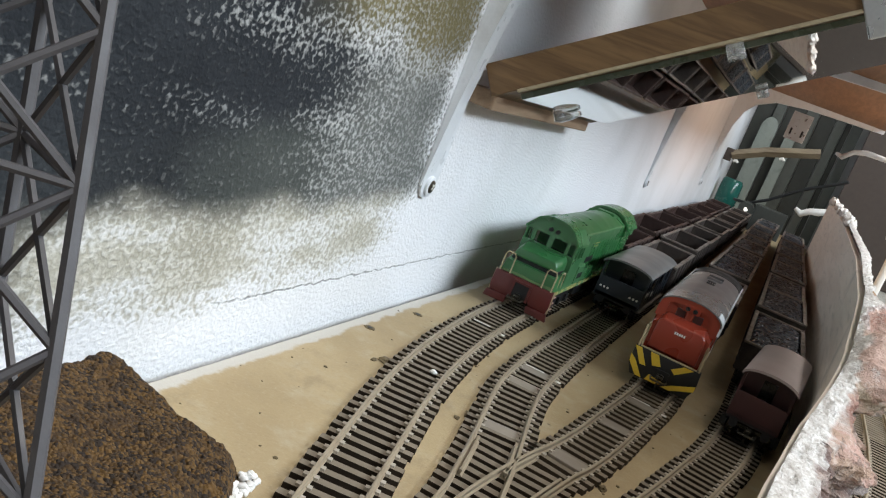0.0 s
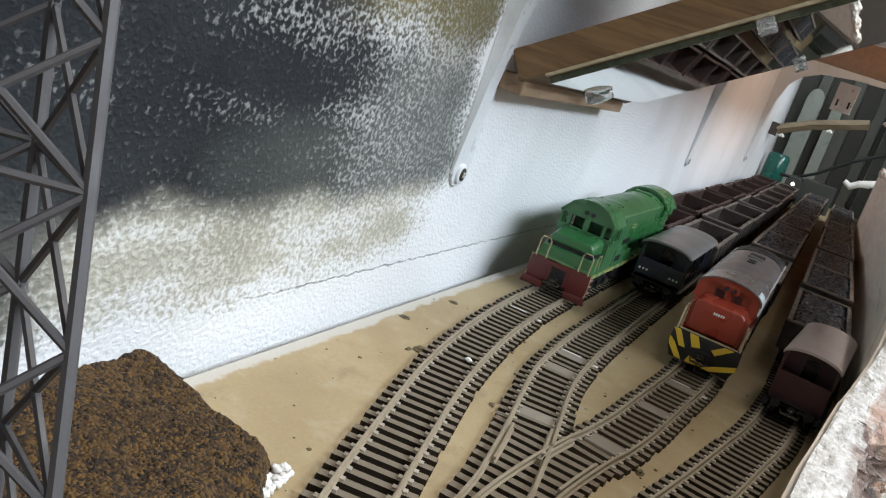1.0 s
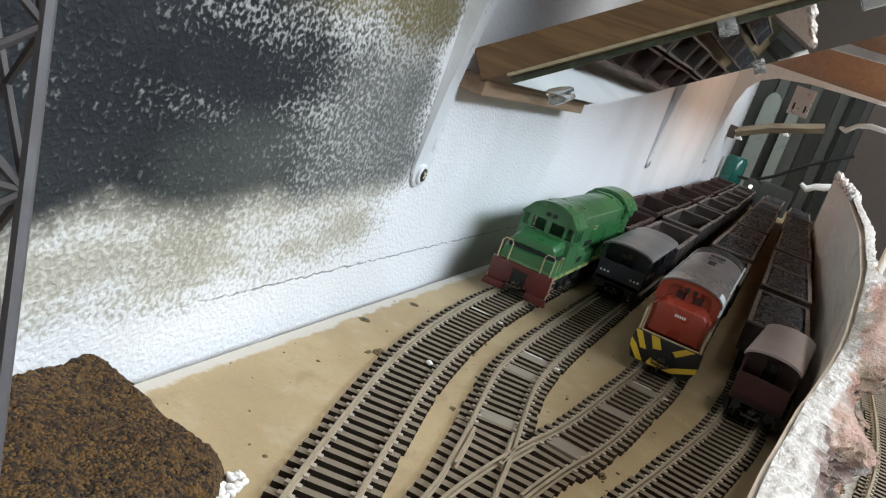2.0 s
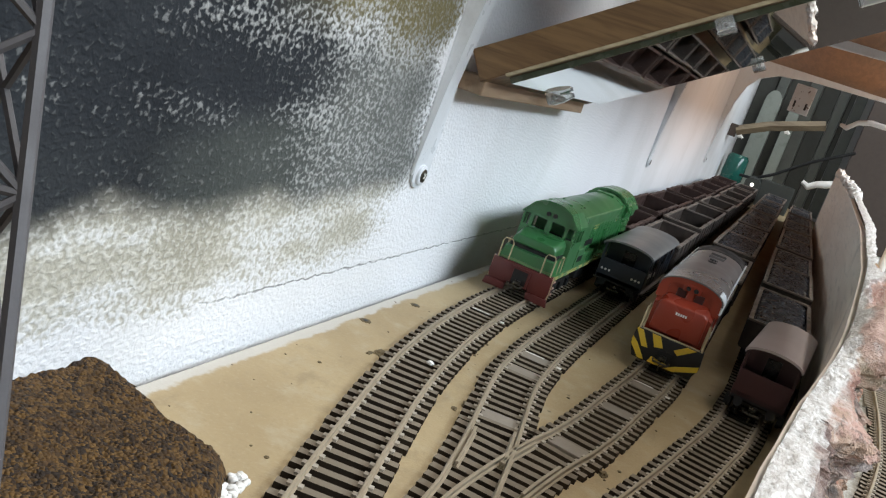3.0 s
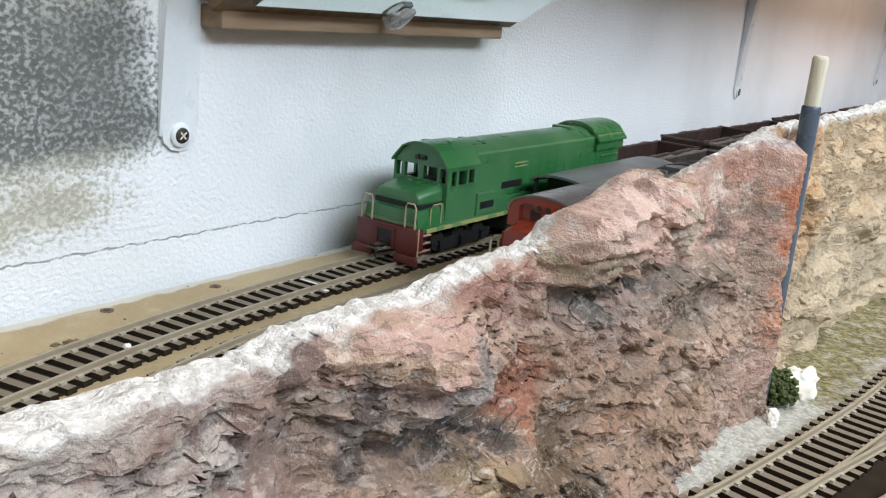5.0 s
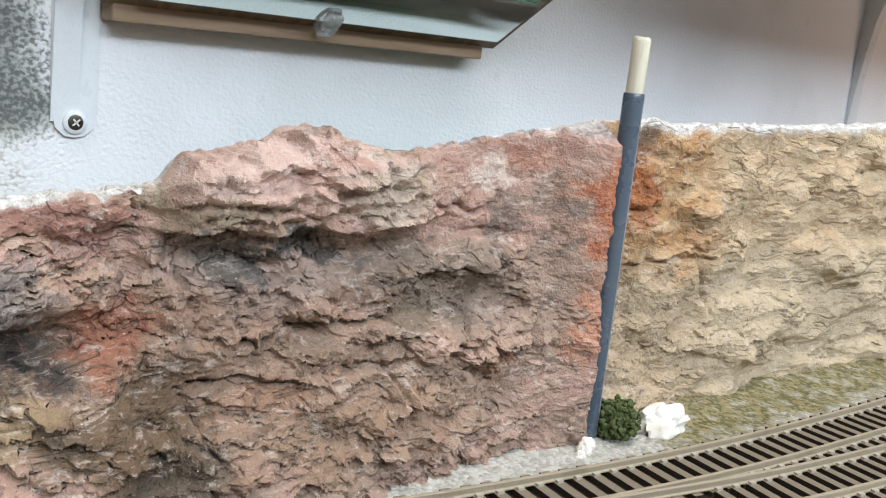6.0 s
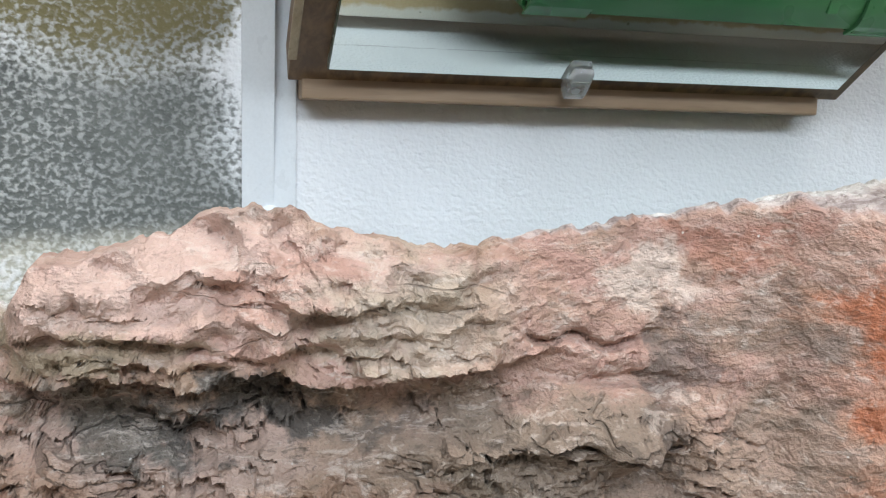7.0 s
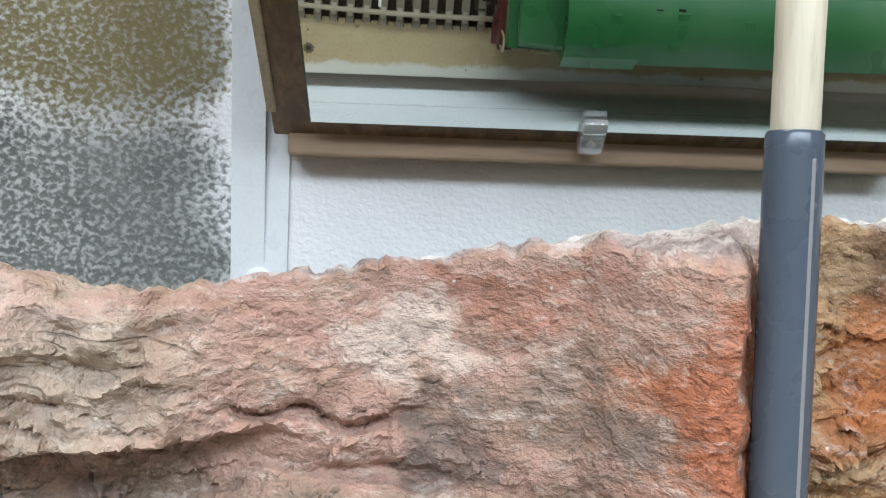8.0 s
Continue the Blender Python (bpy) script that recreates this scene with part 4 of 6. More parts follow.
def turnout_bed():
    """Long sleepers, check rails, blades and plates where two tracks part."""
    t = thing("turnout", "model turnout with long sleepers, check rails and grey plates", "turnout", "", (0, 0, 0))
    a, b = spline(LINE_2, PITCH), spline(LINE_3, PITCH)
    for (p, w), (q, u) in zip(a, b):
        if not -300 < p.y < -112:
            continue
        lo, hi = min(p.x, q.x) - 13.6, max(p.x, q.x) + 12.2
        bm = box((lo, p.y - 1.8, 0.1), (hi, p.y + 1.8, 2.0))
        # tops in the sleeper colour, flanks darker
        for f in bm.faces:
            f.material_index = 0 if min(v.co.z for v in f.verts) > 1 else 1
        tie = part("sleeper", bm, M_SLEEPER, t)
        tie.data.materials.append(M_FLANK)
    f2, f3 = spline(LINE_2, 4.0), spline(LINE_3, 4.0)
    near = lambda line, y0, y1: [e for e in line if y0 < e[0].y < y1]
    part("check_rail", rail_mesh([offset(near(f2, -150, -112), -6.4)], -0.2), M_RAIL, t, "", 35)
    part("check_rail", rail_mesh([offset(near(f3, -150, -112), 6.4)], -0.2), M_RAIL, t, "", 35)
    part("wing_rail", rail_mesh([offset(near(f2, -136, -104), 6.6)], -0.1), M_RAIL, t, "", 35)
    part("wing_rail", rail_mesh([offset(near(f3, -136, -104), -6.6)], -0.1), M_RAIL, t, "", 35)
    for line, y in ((f2, -94), (f2, -36), (f3, -92), (f3, -32), (f3, 18), (f2, -12)):
        p, w = min(line, key=lambda e: abs(e[0].y - y))
        m = Matrix.Translation((p.x, p.y, 0)) @ Matrix.Rotation(math.atan2(-w.x, w.y), 4, "Z")
        bm = box((-7.0, -4.4, 0.6), (7.0, 4.4, 2.15), 0.3)
        bmesh.ops.transform(bm, matrix=m, verts=bm.verts)
        part("tie_plate", bm, M_TIEPLATE, t, "grey-brown plastic plate between the rails")
    return t


M_TIEPLATE = painted("dusty_tie_plate", (0.26, 0.22, 0.18), (0.33, 0.29, 0.23), 0.65, 0.5)
turnout_bed()


def fishplates():
    """Bright metal joiners and white dabs on the sleepers."""
    for line, y in ((LINE_1, 22), (LINE_2, -8), (LINE_3, 20)):
        p, w = min(spline(line, 2.0), key=lambda e: abs(e[0].y - y))
        turn = math.degrees(math.atan2(-w.x, w.y))
        strip = thing("paint_dab", "white paint line across a sleeper", "paint mark", "paint marks on the tracks", (p.x, p.y, 2.05), turn)
        part("stroke", box((-6.0, -0.6, 0), (3.0, 0.6, 0.25), 0.1), M_WHITE, strip)
        dab = thing("paint_dab", "white paint dab beside a rail", "paint mark", "paint marks on the tracks", (p.x, p.y, 2.05), turn)
        part("stroke", box((9.5, -5.2, 0), (12.0, -2.8, 0.3), 0.12), M_WHITE, dab)


fishplates()
# tracks on the low ground in front of the rock
LOW_1 = [(216, -60), (222, -25), (229, 12), (236, 55), (242, 100), (246, 150), (249, 210), (251, 300), (252, 420)]
LOW_2 = [(226, -60), (235, -25), (245, 12), (255, 55), (264, 100), (271, 150), (277, 210), (283, 300), (287, 420)]
lay_track(LOW_1, (-40, 230), "dusty model track at the foot of the rock face", -12.6, group="tracks below the rock")
lay_track(LOW_2, (-40, 230), "dusty model track diverging at the foot of the rock face", -12.4, skip=((-100, 70),), group="tracks below the rock")

# ---- trains ----
def bogie(parent, y, wheels=3, gap=17.0, mat=None):
    """A bogie frame with its wheels; y is its middle."""
    half = gap * (wheels - 1) / 2 + 7
    bm = bmesh.new()
    for s in (-1, 1):
        prism([(y - half, 9), (y - half + 4, 6.5), (y + half - 4, 6.5), (y + half, 9), (y + half, 12), (y - half, 12)], "x", s * 11.5 - 0.8, s * 11.5 + 0.8, 0.0, bm)
        for i in range(wheels):
            yy = y + gap * (i - (wheels - 1) / 2)
            box((s * 12.8 - 0.9, yy - 2.4, 7.0), (s * 12.8 + 0.9, yy + 2.4, 11.6), 0.0, bm)
    box((-11, y - 6, 8.5), (11, y + 6, 12.5), 0.0, bm)
    frame_ob = part("bogie", bm, mat or M_BLACK, parent)
    for i in range(wheels):
        yy = y + gap * (i - (wheels - 1) / 2)
        w = bmesh.new()
        for s in (-1, 1):
            rod([(s * 7.0, yy, 10.0), (s * 7.6, yy, 10.0), (s * 7.8, yy, 10.0), (s * 9.8, yy, 10.0)], [6.3, 6.3, 5.6, 5.5], 20, w)
        rod([(-8, yy, 10.0), (8, yy, 10.0)], 1.0, 8, w)
        part("wheelset", w, M_DARKSTEEL, frame_ob, "", 40)
    return frame_ob


def coupler(parent, y, way):
    bm = box((-1.6, min(y, y + way * 5), 10.5), (1.6, max(y, y + way * 5), 12.5), 0.3)
    rod([(-4, y + way * 5, 11), (-3.6, y + way * 8.5, 10.6), (3.6, y + way * 8.5, 10.6), (4, y + way * 5, 11)], 0.55, 6, bm)
    rod([(0, y + way * 5, 11.5), (0, y + way * 8, 9.0), (0, y + way * 6, 6.2)], 0.5, 6, bm)
    part("coupler", bm, M_DARKSTEEL, parent, "", 40)


def grab(parent, points, mat, r=0.42):
    part("handrail", rod(points, r, 6), mat, parent, "", 60)


def tapered(section0, y0, section1, y1, bm=None):
    """A loft between two outlines of (x, z) with as many corners."""
    bm = bm or bmesh.new()
    a = [bm.verts.new((x, y0, z)) for x, z in section0]
    b = [bm.verts.new((x, y1, z)) for x, z in section1]
    n = len(a)
    bm.faces.new(a)
    bm.faces.new(b[::-1])
    for i in range(n):
        bm.faces.new((a[i], b[i], b[(i + 1) % n], a[(i + 1) % n]))
    return bm


def roofed(w, z0, z1, z2, n=8):
    """A body section: straight sides to z1, a low arch to z2."""
    return [(-w, z0), (w, z0), (w, z1)] + arc(0, z1, w, z2 - z1, 0, 180, n)[1:-1] + [(-w, z1)]


def crown(w, z1, z2):
    """A roof line from side to side: sharp canted edges, then a low flat arch."""
    h = z2 - z1
    half = [(w, z1), (0.66 * w, z1 + 0.70 * h), (0.42 * w, z1 + 0.90 * h), (0.21 * w, z1 + 0.98 * h)]
    return half + [(0, z2)] + [(-x, z) for x, z in half[::-1]]


def shoulder(w, z1, z2):
    """A hood's roof line: crisp shoulders and a gently sloping top."""
    h = z2 - z1
    half = [(w, z1 + 0.35 * h), (0.97 * w, z1 + 0.46 * h), (0.50 * w, z1 + 0.86 * h), (0.23 * w, z1 + 0.97 * h)]
    return half + [(0, z2)] + [(-x, z) for x, z in half[::-1]]


def hooded(w, z0, z1, z2):
    return [(-w, z0), (w, z0)] + shoulder(w, z1, z2)


def angled(w, z0, z1, z2, flat):
    """A body section with canted roof edges."""
    return [(-w, z0), (w, z0), (w, z1), (flat, z2), (flat * 0.5, z2 + 0.6), (-flat * 0.5, z2 + 0.6), (-flat, z2), (-w, z1)]


def window(parent, low, high):
    """A dark pane set into a cab side."""
    part("window", box(low, high, 0.12), M_DARKGLASS, parent, "dark cab window")


def green_diesel():
    d = thing("diesel_locomotive", "green diesel locomotive with red buffer beam, parked along the wall", "locomotive", "locomotives", (34.8, 68, 0))
    # deck and ends
    part("deck", box((-15.5, 6, 17.5), (15.5, 204, 20.8), 0.4), M_GREEN, d)
    line = bmesh.new()
    for s in (-1, 1):
        box((s * 15.8 - 0.35, 9, 17.8), (s * 15.8 + 0.35, 200, 19.6), 0.0, line)
    part("lining", line, M_CREAM, d, "worn yellow line along the deck")
    beam = prism([(-17, 20.5), (17, 20.5), (17.4, 12), (16.5, 8.2), (6.5, 8.2), (5.5, 11.5), (-5.5, 11.5), (-6.5, 8.2), (-16.5, 8.2), (-17.4, 12)], "y", 0, 5.5, 0.35)
    beam_ob = part("buffer_beam", beam, M_REDBEAM, d, "dark red buffer beam", 40)
    part("coupler_pocket", box((-4.2, -0.35, 10.4), (4.2, 0.6, 18.2), 0.2), M_BLACK, beam_ob)
    part("pocket_frame", prism([(-5.4, 9.6), (-5.4, 19.4), (5.4, 19.4), (5.4, 9.6), (4.2, 9.6), (4.2, 18.2), (-4.2, 18.2), (-4.2, 9.6)], "y", -1.0, 0.4), M_REDBEAM, beam_ob)
    for s in (-1, 1):
        st = bmesh.new()
        for z in (9.5, 13.0, 16.5):
            box((s * 14.6 - 2.4, 5, z), (s * 14.6 + 2.4, 11.5, z + 0.7), 0.0, st)
        part("steps", st, M_REDBEAM, d)
        for z in (10.0, 13.5, 17.0):
            part("step_edge", box((s * 16.6 - 0.5, 1.2, z), (s * 16.6 + 0.5, 11.2, z + 0.55), 0.1), M_WORNEDGE, d, "worn pale step edge")
        part("step_rail", rod([(s * 17.2, 1.6, 8.6), (s * 17.2, 1.6, 21.0)], 0.4, 6), M_WIRE, d)
        part("plough_blade", prism([(s * 17.6, 8.6), (s * 6.0, 8.6), (s * 6.4, 5.0), (s * 18.6, 4.6)], "y", -1.4, 1.0, 0.2), M_REDBEAM, beam_ob, "dark red plough blade", 40)
    part("rear_beam", prism([(-17, 20.5), (17, 20.5), (17, 9), (-17, 9)], "y", 200, 205, 0.35), M_REDBEAM, d)
    coupler(d, 0, -1)
    coupler(d, 205, 1)
    # skirt and nose: a low hood with a bulged lid over a dark slot
    part("skirt", tapered([(-15.6, 20.4), (15.6, 20.4), (14.2, 27.5), (-14.2, 27.5)], 3.2, [(-15.6, 20.4), (15.6, 20.4), (14.6, 30), (-14.6, 30)], 26), M_GREEN, d, "sloping green front skirt", 25)
    part("nose_slot", box((-13.2, 7.0, 27.0), (13.2, 24, 30.4), 0.3), M_BLACK, d, "dark slot across the nose")
    lid = tapered([(-12.6, 30.0), (12.6, 30.0), (12.2, 33.0), (10.4, 35.2), (-10.4, 35.2), (-12.2, 33.0)], 6.2, [(-13.4, 30.0), (13.4, 30.0), (13.2, 36.0), (11.2, 38.6), (-11.2, 38.6), (-13.2, 36.0)], 24)
    bmesh.ops.bevel(lid, geom=list(lid.edges), offset=0.9, segments=3, profile=0.5, affect="EDGES")
    part("nose_lid", lid, M_GREEN, d, "rounded nose lid", 40)
    # cab
    # hollow cab: walls pierced by the windows, a black block added inside for shade
    part("cab_front", box((-15.6, 22.5, 20.5), (15.6, 24.0, 38.6)), M_GREEN, d)
    for x0, x1 in ((-15.6, -14.4), (-11.2, -9.4), (-1.5, 1.5), (9.4, 11.2), (14.4, 15.6)):
        part("window_pillar", box((x0, 22.5, 38.6), (x1, 24.0, 45.0)), M_GREEN, d)
    part("cab_header", prism(crown(15.6, 45.0, 54.8), "y", 22.5, 24.0), M_GREEN, d)
    for s in (-1, 1):
        lo, hi = min(s * 15.6, s * 14.3), max(s * 15.6, s * 14.3)
        part("cab_side", box((lo, 24.0, 20.5), (hi, 47, 37.2)), M_GREEN, d)
        for y0, y1 in ((24.0, 25.6), (29.6, 31.2), (37.8, 39.4), (43.8, 47)):
            part("window_pillar", box((lo, y0, 37.2), (hi, y1, 43.8)), M_GREEN, d)
        part("cab_side", box((lo, 24.0, 43.8), (hi, 47, 46.2)), M_GREEN, d)
        part("window_sill", box((min(s * 15.5, s * 16.1), 25, 36.6), (max(s * 15.5, s * 16.1), 44.6, 37.3)), M_GREEN, d)
    part("cab_dark_block", box((-14.2, 24.1, 21), (14.2, 46.4, 35.5)), M_BLACK, d, "black block added to darken the cab interior")

    def shell(w, z1, z2, thick, y0, y1, line=crown):
        sec = [(w, z1 - 1.0)] + line(w, z1, z2) + [(-w, z1 - 1.0), (thick - w, z1 - 1.0)] + line(w - thick, z1 - 0.2, z2 - thick)[::-1] + [(w - thick, z1 - 1.0)]
        return tapered(sec, y0, sec, y1)

    part("cab_roof", shell(16.2, 46.0, 55.6, 0.9, 20.8, 48), M_GREEN, d, "", 20)
    for x in (-2.0, 2.0):
        part("headlight", rod([(x, 21.4, 48.4), (x, 22.8, 48.4)], 1.2, 12), M_BLACK, d, "round black headlight", 40)
    # long hood with louvres and doors
    part("long_hood", tapered(hooded(13.0, 20.5, 46.4, 54.4), 46.5, hooded(13.0, 20.5, 46.4, 54.4), 176), M_GREEN, d, "", 20)
    part("hood_roof", shell(13.5, 46.5, 55.0, 0.6, 48, 172, shoulder), M_GREEN, d, "", 20)
    for s in (-1, 1):
        part("louvre", box((s * 13.05 - 0.3, 73, 30.5), (s * 13.05 + 0.25, 92, 34.0), 0.2), M_BLACK, d, "dark louvre")
        part("louvre", box((s * 16.0 - 0.3, 50, 23.6), (s * 16.0 + 0.35, 62, 27.2), 0.2), M_BLACK, d, "dark louvre")
        for z in (40.4, 42.2):
            part("name_bar", box((s * 13.05 - 0.2, 84, z), (s * 13.05 + 0.22, 96, z + 0.5)), M_CREAM, d, "thin pale bar")
        seams = bmesh.new()
        for y in range(100, 172, 9):
            box((s * 13.0 - 0.12, y, 23.5), (s * 13.0 + 0.14, y + 0.4, 43), 0.0, seams)
        part("door_seams", seams, M_GREEN, d)
        part("side_box", box((s * 14.2 - 2.0, 47.5, 20.6), (s * 14.2 + 2.0, 64, 31.6), 0.5), M_GREEN, d, "raised locker beside the cab")
        part("side_step", box((s * 14.0 - 1.8, 64, 20.6), (s * 14.0 + 1.8, 96, 27.4), 0.5), M_GREEN, d)
    for x, y in ((-5, 30), (4, 36), (-4, 58), (5, 60), (3, 84)):
        part("roof_fitting", box((x - 1.6, y, 54.2 - abs(x) * 0.20 + (0.8 if y < 48 else 0)), (x + 1.6, y + 4, 55.5 - abs(x) * 0.20 + (0.8 if y < 48 else 0)), 0.2), M_GREEN, d)
    for x, y in ((6.2, 52), (6.6, 60)):
        part("roof_slot", box((x - 1.5, y, 52.2), (x + 1.5, y + 2.6, 53.6), 0.1), M_BLACK, d, "small dark roof slot")
    part("exhaust", box((-6.0, 152, 53.6), (6.0, 157, 55.8), 0.4), M_GREEN, d)
    # radiator end, wider and higher
    part("radiator_base", box((-13.4, 174, 20.5), (13.4, 203, 46.5), 0.5), M_GREEN, d)
    part("radiator_roof", shell(16.6, 48.4, 57.8, 1.4, 169, 205), M_GREEN, d, "flared radiator roof", 20)
    part("radiator_top", tapered(hooded(15.0, 42.5, 47.8, 56.2), 170, hooded(15.0, 42.5, 47.8, 56.2), 204), M_GREEN, d, "", 28)
    for s in (-1, 1):
        for z in (30.5, 38.2):
            part("grille_ledge", box((s * 13.6 - 0.5, 178, z), (s * 13.6 + 0.7, 200, z + 1.0), 0.2), M_GREEN, d)
    for s in (-1, 1):
        for i in range(9):
            y = 12 + i * 21 + 5 * math.sin(i * 3.7 + s)
            part("deck_chip", prism([(y, 17.9), (y + 6 + 3 * math.sin(i), 18.2), (y + 5, 20.2), (y + 1, 19.8)], "x", s * 15.95 - 0.35, s * 15.95 + 0.35), M_GREENWORN, d, "rubbed green paint on the deck edge")
    part("skirt_chip", prism([(-14.8, 20.6), (-6, 20.9), (2, 20.6), (9, 21.0), (14.8, 20.6), (14.4, 22.4), (5, 21.8), (-4, 22.2), (-14.2, 21.8)], "y", 2.7, 3.3), M_GREENWORN, d, "rubbed pale green lower edge")
    # under the deck
    part("fuel_tank", box((-13, 82, 7.5), (13, 122, 17), 1.2), M_BLACK, d)
    bogie(d, 43)
    bogie(d, 162)
    for s in (-1, 1):
        x = s * 15.2
        grab(d, [(x, 1, 20.5), (x, 1, 30), (x * 0.93, 1.2, 31.6), (x * 0.68, 1.2, 31.6), (x * 0.62, 1.2, 30), (x * 0.62, 1.2, 20.5)], M_WIRE)
        grab(d, [(x, 12, 20.5), (x, 12, 28.6), (x, 14, 30), (x, 19, 30), (x, 20, 28.6), (x, 20, 20.5)], M_WIRE)
    return d


def red_diesel():
    d = thing("diesel_locomotive", "red diesel locomotive with grey roof and yellow-black striped beam", "locomotive", "locomotives", (120.2, 43, 0))
    part("deck", box((-15.5, 5, 17.0), (15.5, 176, 20.4), 0.4), M_BLACK, d)
    # striped ends
    outline = [(-16.6, 21), (16.6, 21), (17.2, 13), (14.5, 6.6), (-14.5, 6.6), (-17.2, 13)]
    beam = part("buffer_beam", prism(outline, "y", 0.2, 5.2, 0.3), M_BLACK, d, "black buffer beam with yellow chevrons", 40)
    stripes = [
        [(-16.6, 20.8), (-13.4, 20.8), (-8.6, 13.2), (-11.6, 13.0)],
        [(-8.8, 20.8), (-4.6, 20.8), (-1.8, 15.8), (-5.8, 14.8)],
        [(13.2, 20.8), (8.6, 20.8), (3.2, 17.0), (5.6, 15.2)],
        [(-17.0, 16.2), (-16.6, 12.6), (-11.6, 7.0), (-8.4, 7.0), (-14.0, 14.0)],
        [(-5.4, 10.2), (-6.6, 7.0), (0.0, 7.0), (2.6, 9.0)],
        [(17.0, 14.2), (16.8, 11.4), (6.0, 7.0), (1.6, 7.0), (6.4, 9.8)],
    ]
    for s in stripes:
        part("stripe", prism(s, "y", -0.25, 0.6), M_YELLOW, beam, "yellow warning stripe")
    part("coupler_pocket", box((-3.6, -0.5, 9.8), (3.6, 0.4, 14.6), 0.2), M_BLACK, beam)
    part("rear_beam", prism(outline, "y", 173, 177, 0.3), M_BLACK, d)
    coupler(d, 0, -1)
    coupler(d, 177, 1)
    # nose block with a glossy sloping lid
    nose = tapered([(-14.4, 20.4), (14.4, 20.4), (14.2, 34.5), (10.5, 37.0), (-10.5, 37.0), (-14.2, 34.5)], 6.6, [(-14.8, 20.4), (14.8, 20.4), (14.8, 39.4), (11.4, 41.6), (-11.4, 41.6), (-14.8, 39.4)], 27)
    part("nose", nose, M_RED, d, "", 40)
    panel = tapered([(-12.4, 21.6), (12.4, 21.6), (12.2, 35.4), (9.8, 37.4), (-9.8, 37.4), (-12.2, 35.4)], 4.6, [(-12.6, 21.6), (12.6, 21.6), (12.4, 38.0), (10.0, 40.2), (-10.0, 40.2), (-12.4, 38.0)], 15)
    bmesh.ops.bevel(panel, geom=list(panel.edges), offset=0.9, segments=3, profile=0.5, affect="EDGES")
    part("nose_panel", panel, M_RED, d, "raised red nose panel with a sloping lid", 40)
    plate = bmesh.new()
    for i in range(5):
        box((-2.7 + i * 1.15, 4.35, 32.6), (-1.9 + i * 1.15, 4.75, 33.8), 0.0, plate)
    part("number_bars", plate, M_WHITE, d, "small pale number bars")
    # cab: a recessed windscreen under the roof's brow
    part("cab", tapered(roofed(15.6, 20.4, 43.0, 49.4, 24), 21, roofed(15.6, 20.4, 43.0, 49.6, 24), 52), M_RED, d, "", 40)
    rim = [(-15.8, 36.6), (-15.8, 43.0)] + arc(0, 43.0, 15.8, 7.0, 180, 0, 24)[1:-1] + [(15.8, 43.0), (15.8, 36.6), (11.0, 36.6), (11.0, 44.6), (9.0, 46.2), (-9.0, 46.2), (-11.0, 44.6), (-11.0, 36.6)]
    part("cab_brow", tapered(rim, 12.5, rim, 21.5), M_RED, d, "deep red brow round the windscreen", 30)
    # dark red panes stand in for the shade of the recessed windows
    for x0, x1 in ((-6.8, -2.3), (2.3, 6.8)):
        part("window", box((x0, 13.7, 38.8), (x1, 14.6, 43.8), 0.3), M_CABDARK, d, "dark reddish cab window")
    part("windscreen_panel", prism([(-11.2, 36.8), (11.2, 36.8), (11.2, 44.8), (9.0, 46.4), (-9.0, 46.4), (-11.2, 44.8)], "y", 14.1, 21.4), M_RED, d)
    part("window_pillar", box((-1.7, 13.0, 37.2), (1.7, 15.0, 45.6), 0.4), M_RED, d)
    part("headlight_plate", prism([(-4.2, 43.6), (4.2, 43.6), (4.4, 46.6), (3.0, 47.4), (-3.0, 47.4), (-4.4, 46.6)], "y", 12.3, 17.4, 0.3), M_RED, d)
    for x in (-1.9, 1.9):
        part("headlight_rim", rod([(x, 11.7, 45.4), (x, 12.6, 45.4)], 1.6, 16), M_RED, d, "", 40)
        part("headlight", rod([(x, 11.4, 45.4), (x, 12.6, 45.4)], 1.15, 14), M_DARKGLASS, d, "dark round headlight", 40)
    for s in (-1, 1):
        for y0, y1 in ((24, 31), (34, 42)):
            window(d, (s * 15.65 - 0.4, y0, 36.5), (s * 15.65 + 0.3, y1, 42))
    bend = arc(0, 43.2, 16.5, 7.6, 38, 0, 6) + [(16.5, 38.6), (15.4, 38.6)] + arc(0, 43.2, 15.4, 6.8, 0, 38, 6)
    part("corner_plate", prism(bend, "y", 12.0, 27.0), M_STEEL, d, "bright grey plate bent over the roof corner", 35)

    def shell(w, z1, z2, thick, y0, y1):
        sec = [(-w, z1 - 0.8), (-w, z1)] + arc(0, z1, w, z2 - z1, 180, 0, 24)[1:-1] + [(w, z1), (w, z1 - 0.8), (w - thick, z1 - 0.8)] + arc(0, z1, w - thick, z2 - z1 - thick, 0, 180, 24) + [(-w + thick, z1 - 0.8)]
        return tapered(sec, y0, sec, y1)

    part("cab_roof", shell(16.0, 43.4, 50.4, 0.7, 11.8, 53), M_ROOFGREY, d, "dull grey curved roof", 40)
    part("long_hood", tapered(roofed(15.0, 20.4, 42.6, 49.0, 24), 51, roofed(15.0, 20.4, 42.6, 49.0, 24), 172), M_RED, d, "", 40)
    part("hood_roof", shell(15.6, 43.0, 49.9, 0.7, 52.5, 176), M_ROOFGREY, d, "dusty grey hood roof", 40)
    part("roof_vent", box((-4.5, 118, 49.2), (4.5, 134, 50.5), 0.4), M_BLACK, d, "dark roof vent")
    part("vent_lip", box((-4.5, 115.4, 49.4), (4.5, 118.2, 51.2), 0.5), M_ROOFGREY, d)
